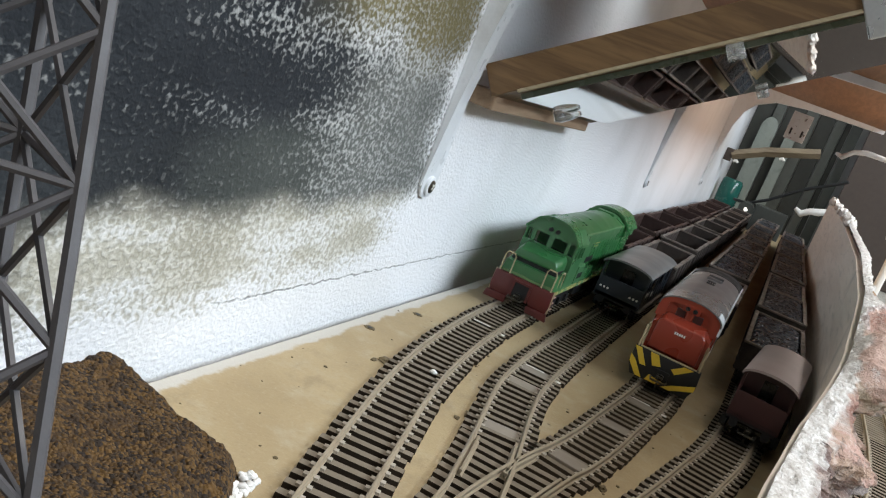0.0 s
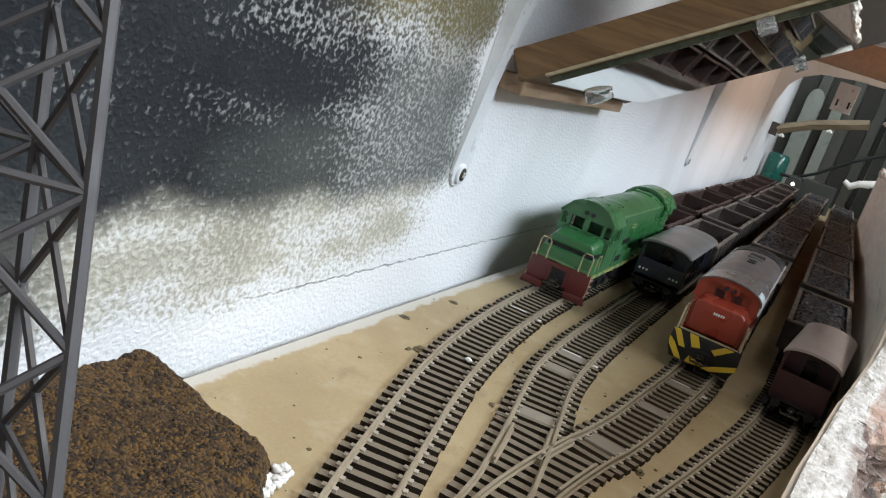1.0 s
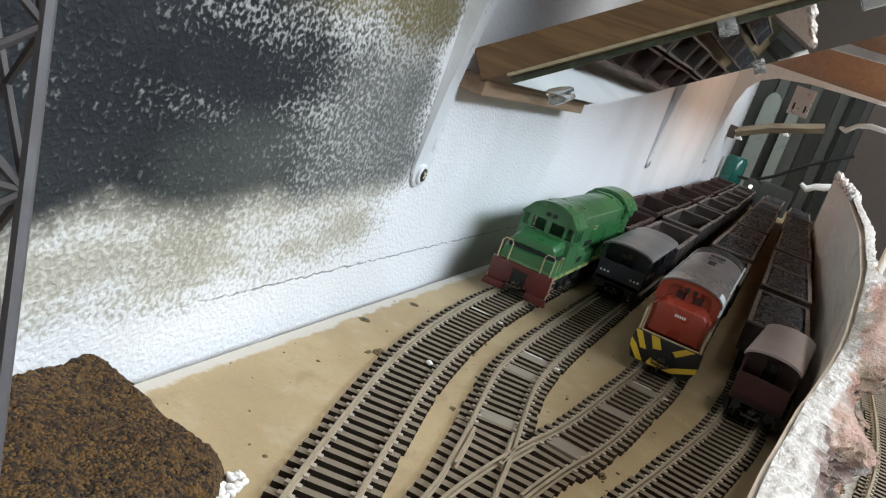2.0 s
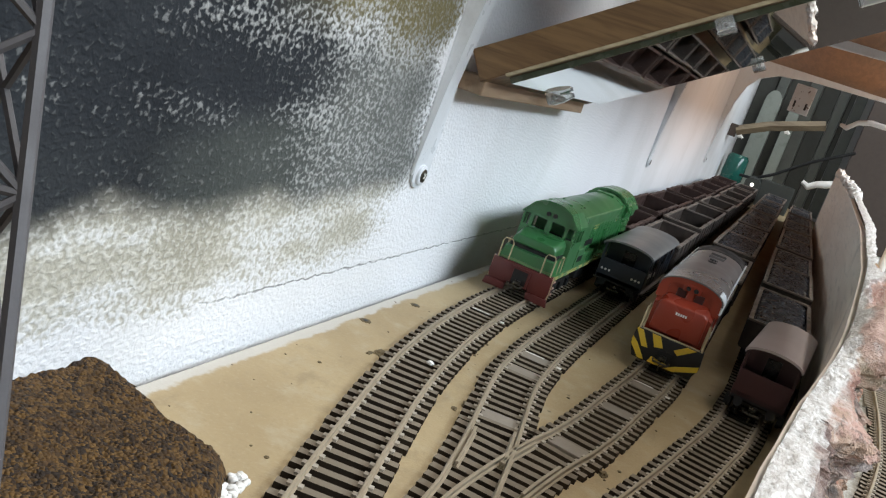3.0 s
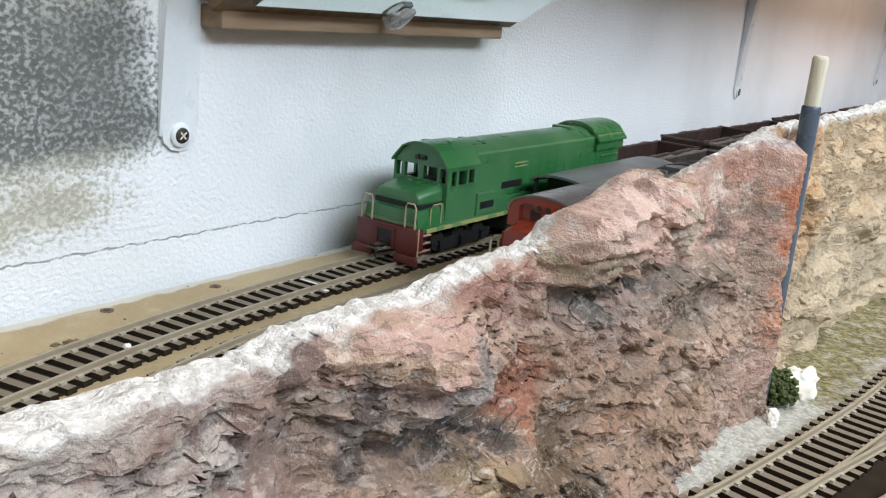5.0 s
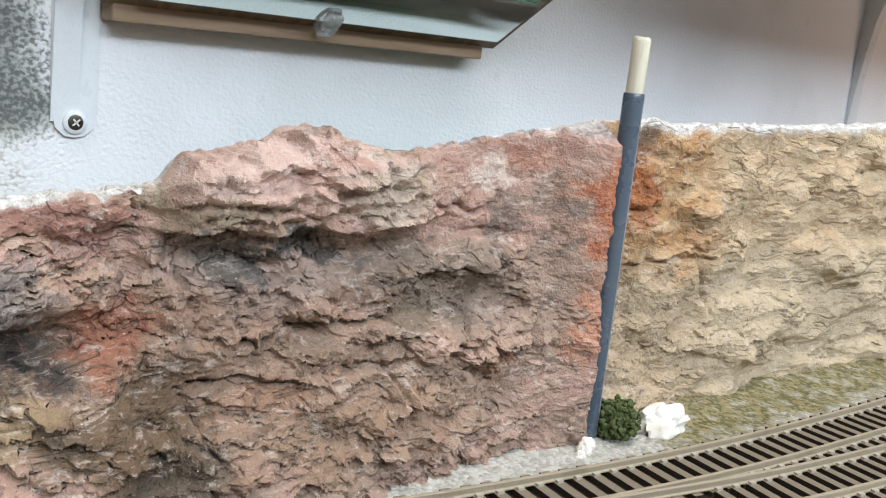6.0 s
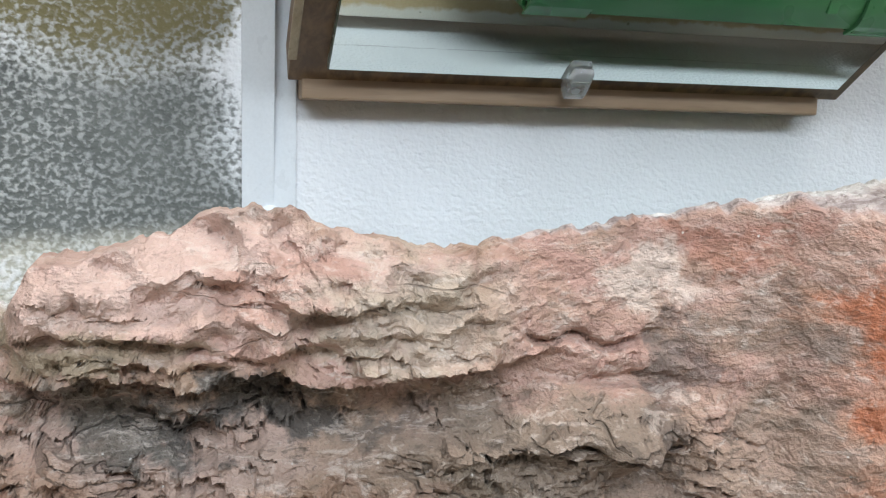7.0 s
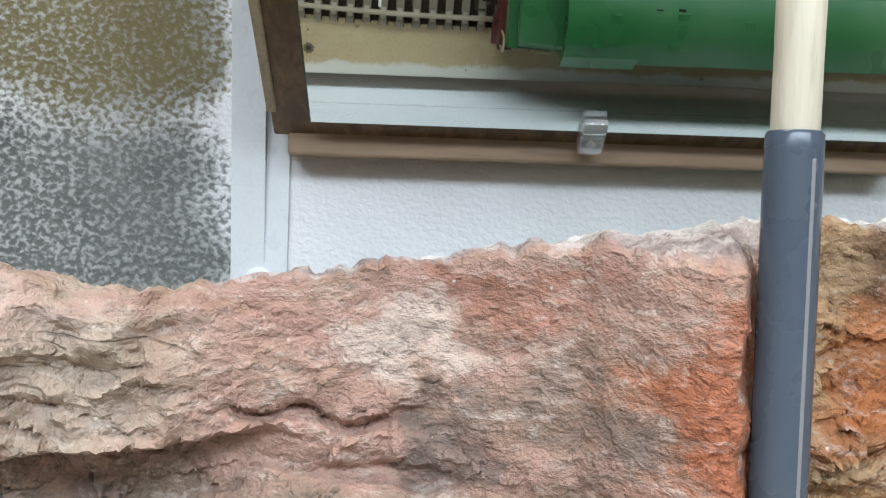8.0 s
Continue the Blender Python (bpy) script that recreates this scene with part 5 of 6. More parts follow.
    for y in (96, 105):
        part("roof_fan", rod([(-0.5, y, 49.4), (-0.5, y, 50.3)], 2.4, 16), M_BLACK, d, "dark round roof fan", 30)
    part("rear_roof", tapered(roofed(15.8, 42.0, 43.2, 50.2, 24), 150, roofed(15.8, 42.0, 43.2, 50.2, 24), 176.5), M_BLACK, d, "black end of the roof", 40)
    for s in (-1, 1):
        part("chipped_patch", prism([(60, 38.0), (64, 38.6), (65, 36.2), (62, 35.0)], "x", s * 15.1 - 0.2, s * 15.1 + 0.2), M_WORNEDGE, d, "chipped pale paint")
        part("chipped_patch", prism([(140, 39.0), (148, 39.8), (149, 38.6), (142, 37.8)], "x", s * 15.1 - 0.2, s * 15.1 + 0.2), M_WORNEDGE, d, "chipped pale paint")
        part("cab_emblem", prism([(17, 25.0), (20, 25.6), (26, 31), (24, 31.6), (20, 28), (17.6, 27)], "x", s * 15.7 - 0.2, s * 15.7 + 0.2), M_WHITE, d, "small white cab emblem")
    for s in (-1, 1):
        part("roof_edge", prism([(27, 42.4), (178, 42.9), (179, 44.6), (27, 44.0)], "x", s * 15.9 - 0.45, s * 15.9 + 0.45, 0.1), M_STEEL, d, "pale grey line along the roof edge")
        part("grey_band", box((s * 15.1 - 0.35, 30, 20.6), (s * 15.1 + 0.3, 172, 27.8), 0.1), M_BAND, d, "grey band along the side")
        seams = bmesh.new()
        for y in range(58, 170, 8):
            box((s * 15.0 - 0.1, y, 28.6), (s * 15.0 + 0.18, y + 0.4, 41.5), 0.0, seams)
        part("door_seams", seams, M_RED, d)
        flash = prism([(84, 30.5), (88, 30.5), (93, 35), (91, 36), (97, 39.5), (93, 39.5), (88, 36), (90, 35)], "x", s * 15.15 - 0.2, s * 15.15 + 0.2)
        part("side_emblem", flash, M_WHITE, d, "small white side emblem")
        x = s * 15.4
        grab(d, [(x, 1.2, 20), (x, 1.2, 32), (x * 0.97, 3.2, 33.6), (x * 0.95, 5.6, 32.6), (x * 0.95, 5.8, 21)], M_WIRE, 0.5)
        grab(d, [(x, 174, 20), (x, 174, 31), (x, 176, 31), (x, 176, 20)], M_WIRE, 0.5)
    part("front_rail", rod([(-14.4, 1.2, 21.4), (0, 0.8, 21.4), (14.4, 1.2, 21.4)], 0.4, 6), M_WIRE, d)
    part("fuel_tank", box((-13, 70, 7.5), (13, 106, 17), 1.2), M_BLACK, d)
    bogie(d, 38)
    bogie(d, 138)
    return d


def guards_van(name, label, at, turn, body, roof, length, side, wide=1.0):
    """A brake van: balcony end with a low wall, body with windows, arched roof."""
    v = thing(name, label, "brake van", "brake vans", at, turn)
    part("underframe", box((-14, 2, 13), (14, length - 2, 16.5), 0.3), M_BLACK, v)
    balcony = 15.0
    part("end_wall", box((-14.6, 2, 14), (14.6, 3.4, 26.5), 0.25), body, v)
    for s in (-1, 1):
        part("balcony_side", box((s * 14.2 - 0.5, 3.2, 14), (s * 14.2 + 0.5, balcony, 26.5), 0.15), body, v)
        part("corner_post", box((s * 14.1 - 0.7, 2.1, 26), (s * 14.1 + 0.7, 3.7, 36.5), 0.15), body, v)
        seams = bmesh.new()
        for i in range(8):
            y = balcony + 4 + i * (length - balcony - 10) / 7
            box((s * 14.7 - 0.2, y, 17), (s * 14.7 + 0.2, y + 0.6, 35), 0.0, seams)
        part("side_battens", seams, body, v)
        for y0 in (balcony + 9, length * 0.52, length - 26):
            part("window", box((s * 14.75 - 0.4, y0, 26), (s * 14.75 + 0.35, y0 + 9, 33), 0.2), M_DARKGLASS, v)
        marks = bmesh.new()
        for i in range(3 if side else 0):
            rod([(s * 9.6 + (i - 1) * 2.3, 1.7, 19.8), (s * 9.6 + (i - 1) * 2.3, 2.1, 19.8)], 0.75, 10, marks)
        if side:
            part("end_marks", marks, M_WHITE, v, "three pale dots")
    part("body", box((-14.6, balcony, 14), (14.6, length - 2, 36.4), 0.3), body, v)
    for s in (-1, 1) if side else ():
        for y0, z0 in ((11.0, 22.0), (balcony + 4, 22.0), (balcony + 22, 20.0)):
            part("side_plate", box((s * 14.9 - 0.3, y0, z0), (s * 14.9 + 0.35, y0 + 2.4, z0 + 3.0), 0.1), M_WHITE, v, "small white plate")
        part("step_board", box((s * 14.6 - 1.4, 6, 12.0), (s * 14.6 + 1.4, length - 8, 13.1), 0.2), M_RIM, v, "worn pale footboard")
    part("doorway", box((-4, balcony - 0.5, 15), (4, balcony + 0.2, 33), 0.2), M_DARKGLASS, v, "dark doorway behind the balcony")
    sec = [(-16, 35.2)] + arc(0, 35.2, 16, 4.4, 180, 0, 24)[1:-1] + [(16, 35.2), (15.4, 34.4)] + arc(0, 34.4, 15.4, 4.0, 0, 180, 24)[1:-1] + [(-15.4, 34.4)]
    part("roof", tapered(sec, -0.5, sec, length - 0.5), roof, v, "", 40)
    for s in (-1, 1):
        part("buffer", rod([(s * 9, 2.2, 12.6), (s * 9, -1.2, 12.6), (s * 9, -1.6, 12.6)], [1.1, 1.1, 2.4], 12), M_BLACK, v, "", 40)
    for o in v.children:
        o.scale.x = wide
    coupler(v, 2, -1)
    bogie(v, 20, 2, 20)
    bogie(v, length - 22, 2, 20)
    return v


def open_wagon(body, label, at, load=None, seed=0, length=129.0, height=33.5):
    """A bogie open wagon: floor, four ribbed sides with thick rims, bogies, and a heap of coal where it is loaded."""
    w = thing("open_wagon", label, "wagon", "goods wagons", at)
    edge, rim_label = (M_RIMRUST, "red-oxide rim") if body is M_WAGONRUST else (M_RIM, "pale rim")
    a, b, h = 15.6, length, height
    part("underframe", box((-13, 4, 12.5), (13, b - 4, 16.0), 0.3), M_BLACK, w)
    part("floor", box((-a + 1, 2, 15.8), (a - 1, b - 2, 17.4)), body, w)
    for s in (-1, 1):
        bm = prism([(1, 16), (b - 1, 16), (b - 1, h), (b * 0.5, h), (1, h)], "x", s * a - 0.75, s * a + 0.75)
        part("side", bm, body, w)
        rim = bmesh.new()
        ys = [0.6 + (b - 1.2) * i / 16 for i in range(17)]
        wave = [0.35 * math.sin(i * 2.3 + s + seed) + 0.35 * math.sin(i * 5.1 + 2 * seed) for i in range(17)]
        prism([(y, h - 0.7) for y in ys] + [(y, h + 0.45 + v) for y, v in zip(ys[::-1], wave)], "x", s * a - 1.25, s * a + 1.25, 0.0, rim)
        part("side_rim", rim, edge, w, rim_label)
        for i in range(6):
            y = 4 + i * (b - 9) / 5
            part("rib", box((s * (a + 0.8) - 0.4, y, 16), (s * (a + 0.8) + 0.4, y + 1.2, h - 0.6), 0.0), body, w)
    for y in (1.0, b - 1.0):
        bm = box((-a, y - 0.75, 16), (a, y + 0.75, h))
        part("end", bm, body, w)
        part("end_rim", box((-a - 1.2, y - 1.2, h - 0.72), (a + 1.2, y + 1.2, h + 0.55), 0.15), edge, w, rim_label)
    if load:
        bm = bmesh.new()
        nx, ny = 26, 96
        rows = []
        for j in range(ny + 1):
            y = 2.2 + (b - 4.4) * j / ny
            row = []
            for i in range(nx + 1):
                x = (-1 + 2 * i / nx) * (a - 0.9)
                edge = min(1.0, min(a - 0.9 - abs(x), y - 2.0, b - 2.0 - y) / 4.0)
                heap = h - 3.2 + 3.0 * max(0.0, edge) ** 0.6
                lump = noise.voronoi(Vector((x / 2.6 + seed * 7.1, y / 2.6, seed)))[0][0]
                row.append(bm.verts.new((x, y, heap + 1.2 * fbm(x / 9 + seed, y / 9, seed, 3) + 1.0 * (0.6 - lump) + 0.4 * fbm(x, y, seed, 2))))
            rows.append(row)
        for p, q in zip(rows[:-1], rows[1:]):
            for i in range(nx):
                bm.faces.new((p[i], p[i + 1], q[i + 1], q[i]))
        part("coal_load", bm, M_COAL, w, "heap of dull black coal", 35)
    bogie(w, 24, 2, 21)
    bogie(w, b - 24, 2, 21)
    return w


green_diesel()
red_diesel()
guards_van("guards_van", "slate-blue brake van with grey roof and an open balcony", (72, 155, 0), 0, M_NAVY, M_VANROOF, 116, 1)
guards_van("guards_van", "maroon brake van with a dusty roof in the shade", (165.6, 22, 0), -4.5, M_MAROON, M_MAROONROOF, 84, 0, 0.82)
PITCHW = 132.0
for x, y0, count, mat, label, load in (
    (34.0, 275.0, 8, M_WAGONRUST, "empty red-oxide open wagon coupled behind the green locomotive", False),
    (72.0, 273.0, 8, M_WAGON, "empty dark brown open wagon coupled behind the brake van", False),
    (121.0, 223.0, 9, M_WAGON, "dark brown open wagon loaded with coal behind the red locomotive", True),
    (166.0, 116.0, 9, M_WAGON, "dark brown open wagon loaded with coal beside the backing board", True),
):
    kinds = []
    for i in range(count):
        if i < 3:
            kinds.append(open_wagon(mat, label, (x, y0 + i * PITCHW, 0), load, int(x) + i, 126.0, (32.4, 35.6, 33.8)[i]))
        else:
            copy_thing(kinds[(i * 5 + i // 3) % 3], pose((x + 0.7 * math.sin(i * 5)) * MM, (y0 + i * PITCHW + 1.5 * math.sin(i * 2.3)) * MM, 0, 0, 0, 0.5 * math.sin(i * 3.1)))

# ---- brackets, mirror, post and small things ----
shelf_bracket(-13.8)
shelf_bracket(631)
shelf_bracket(1218)

SLOPE = 33.3  # the mirror board's rise away from the wall


def hanging_mirror():
    m = thing("hanging_mirror", "square mirror tile clipped under a sloping brown board above the yard", "mirror", "", (8.8, -8.5, 109.0))
    bm = box((-4.5, 0, 0.2), (250, 211, 15.0), 0.5)
    bmesh.ops.rotate(bm, cent=(0, 0, 0), matrix=Matrix.Rotation(radians(-SLOPE), 3, "Y"), verts=bm.verts)
    part("board", bm, M_MBOARD, m, "brown stained board")

    def sloped(bm):
        bmesh.ops.rotate(bm, cent=(0, 0, 0), matrix=Matrix.Rotation(radians(-SLOPE), 3, "Y"), verts=bm.verts)
        return bm

    part("edge_lip", sloped(box((8, -0.9, -0.9), (248, 2.0, 0.5), 0.3)), M_PINE_LIP, m, "pale lip along the board")
    part("mirror_tile", sloped(box((6.0, 12, -2.6), (206, 204, 0.0))), M_GLASSEDGE, m, "green glass edge")
    face = bmesh.new()
    q = [face.verts.new(c) for c in ((6.4, 12.5, -2.75), (205.6, 12.5, -2.75), (205.6, 203.5, -2.75), (6.4, 203.5, -2.75))]
    lo = [face.verts.new((v.co.x, v.co.y, -2.65)) for v in q]
    face.faces.new(q[::-1])
    face.faces.new(lo)
    for i in range(4):
        face.faces.new((q[i], q[(i + 1) % 4], lo[(i + 1) % 4], lo[i]))
    part("silvering", sloped(face), M_MIRROR, m, "silvered mirror surface")
    for x, y, turn in ((6.4, 99, 0), (101, 10.0, 90), (104, 205, -90)):
        bm = prism([(-7, -0.2), (-7, -6.5), (-4.5, -7.2), (1, -7.0), (7, -5.6), (7, -3.2), (0.5, -3.2), (0.5, -0.2)], "y", -3.6, 3.6, 0.5)
        bmesh.ops.rotate(bm, cent=(0, 0, 0), matrix=Matrix.Rotation(radians(turn), 3, "Z"), verts=bm.verts)
        bmesh.ops.translate(bm, vec=(x, y, 0), verts=bm.verts)
        c = part("mirror_clip", sloped(bm), M_CLEAR, m, "clear plastic mirror clip", 40)
        sc = rod([(x - (3 if turn == 0 else 0), y - (3 if turn == 90 else -3 if turn == -90 else 0), -4.6), (x - (3 if turn == 0 else 0), y - (3 if turn == 90 else -3 if turn == -90 else 0), -2.6)], [1.5, 0.8], 12)
        part("clip_screw", sloped(sc), M_ZINC, c)
    plate = box((150, -1.6, -12), (205, -0.2, 14), 0.6)
    part("hanger_plate", sloped(plate), M_ZINC, m, "zinc hanger plate")
    return m


hanging_mirror()
batten = thing("wall_batten", "pink-brown wooden batten on the wall under the mirror board", "batten", "", (WALL_X, -4, 100.6))
part("batten_body", box((0.1, 0, 0), (13.0, 198, 8.6), 0.8), M_BATTEN, batten)
for y in (26, 100, 174):
    part("batten_screw", rod([(5.5, y, -0.3), (5.5, y, 0.3)], [1.6, 1.6], 12), M_ZINC, batten)


def marker_post():
    p = thing("marker_post", "slate-blue plastic tube with pale wooden dowel beside the rock", "post", "", (204.7, 75, -12))
    tube = rod([(0, 0, 0), (0, 0, 20), (0, 0, 60), (0, 0, 104.6), (0, 0, 106.6), (0, 0, 107.0)], [3.15, 3.15, 3.15, 3.15, 3.1, 2.85], 28)
    part("tube", tube, M_POST, p, "", 35)
    # the tube's upright highlight, built as a thin pale strip
    glint_bar = box((2.6, 0.6, 0), (3.05, 1.25, 104), 0.15)
    part("highlight_strip", glint_bar, M_TUBEGLINT, p, "pale strip down the tube standing in for its highlight")
    dowel = bmesh.new()
    rings = [(106.8, 2.55), (108, 2.62), (115, 2.6), (122.2, 2.66), (122.9, 2.55), (123.4, 2.2)]
    rod([(0.05 * i, 0, z) for i, (z, r) in enumerate(rings)], [r for z, r in rings], 24, dowel)
    for v in dowel.verts:
        if v.co.z > 122.5:
            v.co.z -= 1.1 * abs(fbm(v.co.x, v.co.y, 4.0, 3))
        v.co.x *= 1 + 0.03 * fbm(v.co.x / 2, v.co.y / 2, v.co.z / 3, 2)
    part("dowel", dowel, M_PINE, p, "pale pine dowel", 35)
    return p


M_TUBEGLINT = painted("painted_tube_highlight", (0.24, 0.235, 0.24), (0.2, 0.18, 0.17), 0.35, 0.4)
marker_post()


def lump(at, size, mat, seed, rough=0.35, sub=4):
    bm = bmesh.new()
    bmesh.ops.create_icosphere(bm, subdivisions=sub, radius=1.0)
    for v in bm.verts:
        k = 1 + rough * fbm(v.co.x * 1.3 + seed, v.co.y * 1.3, v.co.z * 1.3, 5)
        v.co = Vector((at[0] + v.co.x * size[0] * k, at[1] + v.co.y * size[1] * k, at[2] + v.co.z * size[2] * k))
    return bm


def scenery_stone(at, size, seed, label):
    s = thing("stone", label, "stone", "stones", at)
    part("stone_body", lump((0, 0, size[2] * 0.4), size, M_STONE, seed, 0.45), M_STONE, s, "", 40)


scenery_stone((212, 104, -13), (6.0, 10.5, 6.0), 3, "pale angular stone beside the flock bush")
scenery_stone((213, 65, -13), (2.4, 3.0, 3.2), 8, "small white plaster chip at the foot of the rock")
scenery_stone((214.5, 61, -13.2), (1.6, 1.8, 1.6), 12, "small white plaster chip at the foot of the rock")


def flock_bush(at, size, count, seed, label):
    """A clump of foam flock: a ragged core covered with many small crumbs."""
    b = thing("flock_bush", label, "bush", "bushes", at)
    rng = random.Random(seed)
    bm = lump((0, 0, size[2] * 0.75), (size[0] * 0.8, size[1] * 0.8, size[2] * 0.8), M_MOSS, seed, 0.4, 3)
    for i in range(count):
        th, ph = rng.uniform(0, math.tau), math.acos(rng.uniform(-0.5, 1))
        d = Vector((math.sin(ph) * math.cos(th), math.sin(ph) * math.sin(th), math.cos(ph)))
        k = rng.uniform(0.75, 1.12)
        c = Vector((d.x * size[0] * k, d.y * size[1] * k, size[2] * 0.75 + d.z * size[2] * k))
        if c.z < 0.2:
            continue
        r = rng.uniform(0.5, 1.15)
        for v in bmesh.ops.create_icosphere(bm, subdivisions=1, radius=r)["verts"]:
            v.co = c + v.co * rng.uniform(0.6, 1.3)
    part("flock", bm, M_MOSS, b)


flock_bush((208.5, 84, -13), (6.5, 7.5, 7.0), 420, 4, "dark green flock bush at the foot of the post")


def brown_hill():
    """A low foam mound covered with brown scatter, with a steep edge towards the tracks."""
    h = thing("scatter_mound", "low mound covered with coarse brown scatter beside the wall", "model mound", "", (0, 0, 0))
    bm = bmesh.new()
    xs, ys = np.linspace(-6.8, 66, 110), np.linspace(-392, -190, 230)
    rows = []
    for y in ys:
        row = []
        for x in xs:
            front = -196.5 - 0.22 * max(x, 0) + 2.2 * fbm(x / 12, 3.0, 1.0, 3) - max(0.0, x - 38) ** 2 * 0.06
            side = 54.0 - 0.10 * (y + 215) + 3 * fbm(y / 16, 0.3, 1.0, 3)
            d = min((front - y) / 9.0, (side - x) / 9.0)
            top = 8.5 + 5.5 * smoothstep(-205, -300, y) + 2.2 * fbm(x / 20, y / 20, 6.0, 3) - 0.035 * x
            z = -0.6
            if d > 0:
                z = top * min(1.0, d) ** 0.6 + 0.9 * fbm(x / 2.2, y / 2.2, 2.0, 4) + 0.5 * fbm(x / 0.9, y / 0.9, 5.0, 2)
            row.append(bm.verts.new((x, y, max(z, -0.6))))
        rows.append(row)
    for a, b in zip(rows[:-1], rows[1:]):
        for i in range(len(xs) - 1):
            bm.faces.new((a[i], a[i + 1], b[i + 1], b[i]))
    part("scatter_slope", bm, M_LEATHERBROWN, h, "", 60)
    rng = random.Random(3)
    edge = bmesh.new()
    for i in range(240):
        y = rng.uniform(-292, -206)
        x = 50.0 - 0.10 * (y + 212) + rng.uniform(-3.5, 2.0)
        r = rng.uniform(0.5, 1.5)
        for v in bmesh.ops.create_icosphere(edge, subdivisions=2, radius=r)["verts"]:
            k = 1 + 0.5 * fbm(v.co.x + i, v.co.y, v.co.z, 2)
            v.co = Vector((x + v.co.x * k, y + v.co.y * k, 1.2 + v.co.z * k * 0.9))
    part("plaster_edge", edge, M_PLASTER, h, "crumbly white plaster along its foot", 60)


brown_hill()


def lattice_girder():
    """A leaning box girder: four chords, bars across and crossed braces."""
    foot = Vector((85.6, -327.6, 0.0))
    axis = Vector((-0.333, 0.185, 1.0))
    left, deep = Vector((-22.0, -15.5, 0)), Vector((-21.6, 10.3, 0))
    t = thing("lattice_girder", "grey plastic lattice girder leaning beside the brown mound", "lattice girder", "", tuple(foot))
    corner = [Vector((0, 0, 0)), left, left + deep, deep]
    place = lambda c, z: corner[c] + axis * z
    for c in range(4):
        part("chord", rod([place(c, 0.4), place(c, 175)], 1.15, 6), M_GIRDER, t)
    marks = [4 + 20.6 * i for i in range(9)]
    for a, b in ((0, 1), (1, 2), (2, 3), (3, 0)):
        for lo, hi in zip(marks[:-1], marks[1:]):
            part("brace", rod([place(a, lo), place(b, hi)], 0.72, 6), M_GIRDER, t)
            part("brace", rod([place(b, lo), place(a, hi)], 0.72, 6), M_GIRDER, t)
        for z in marks[::2]:
            part("bar", rod([place(a, z), place(b, z)], 0.72, 6), M_GIRDER, t)


lattice_girder()


CLUMPS = [(29.4, -84.3, 1.9), (70.7, -93.7, 1.7), (45.3, -87.8, 1.3), (61.9, -172.9, 1.2), (124.5, -96.1, 1.6), (82.5, -106.4, 1.2), (26.5, -88.5, 1.0), (68.4, -101.0, 1.0)]


def board_marks():
    """Plugged screw holes and crumbs on the board."""
    for x, y, r in ((8.4, -56.5, 2.4), (10.5, -8, 2.2)):
        hole = thing("screw_hole", "brown plugged screw hole in the board", "screw hole", "holes in the board", (x, y, 0.02))
        bm = bmesh.new()
        pts = [(math.cos(k * math.tau / 18) * r * (1 + 0.18 * math.sin(k * 2.7)), math.sin(k * math.tau / 18) * r * (1 + 0.18 * math.cos(k * 3.3))) for k in range(18)]
        prism(pts, "z", 0.0, 0.25, 0.0, bm)
        part("rim", bm, M_HOLE, hole)
        part("plug", rod([(0, 0, 0.0), (0, 0, 0.34)], r * 0.5, 12), M_BLACK, hole)
    rng = random.Random(11)
    bm = bmesh.new()
    for i in range(110):
        x, y = rng.uniform(2, 150), rng.uniform(-260, 60)
        r = rng.choice((0.25, 0.3, 0.4, 0.5, 0.8))
        for v in bmesh.ops.create_icosphere(bm, subdivisions=1, radius=r)["verts"]:
            v.co = Vector((x + v.co.x * rng.uniform(0.7, 1.6), y + v.co.y * rng.uniform(0.7, 1.6), v.co.z * 0.6 + 0.1))
    tagged(link_mesh("crumbs", bm, M_HOLE), "brown crumbs scattered over the sand-painted board", "crumbs", "", "stuff")
    for k, (x, y, r) in enumerate(CLUMPS):
        c = thing("dirt_clump", "brown clump of dirt and glue on the board", "dirt clump", "dirt clumps", (x, y, 0))
        part("clump_body", lump((0, 0, 0.3 * r), (r, 1.4 * r, 0.55 * r), M_HOLE, k * 3.1, 0.6, 3), M_HOLE, c, "", 50)
    white = thing("white_crumb", "white plaster crumb on a sleeper", "crumb", "", (47.1, -76.3, 2.0))
    part("crumb_body", lump((0, 0, 0.8), (1.5, 1.3, 0.9), M_PLASTER, 2, 0.4, 3), M_PLASTER, white, "", 50)


M_HOLE = painted("brown_filler", (0.12, 0.085, 0.04), (0.2, 0.15, 0.08), 0.7, 0.5)
board_marks()


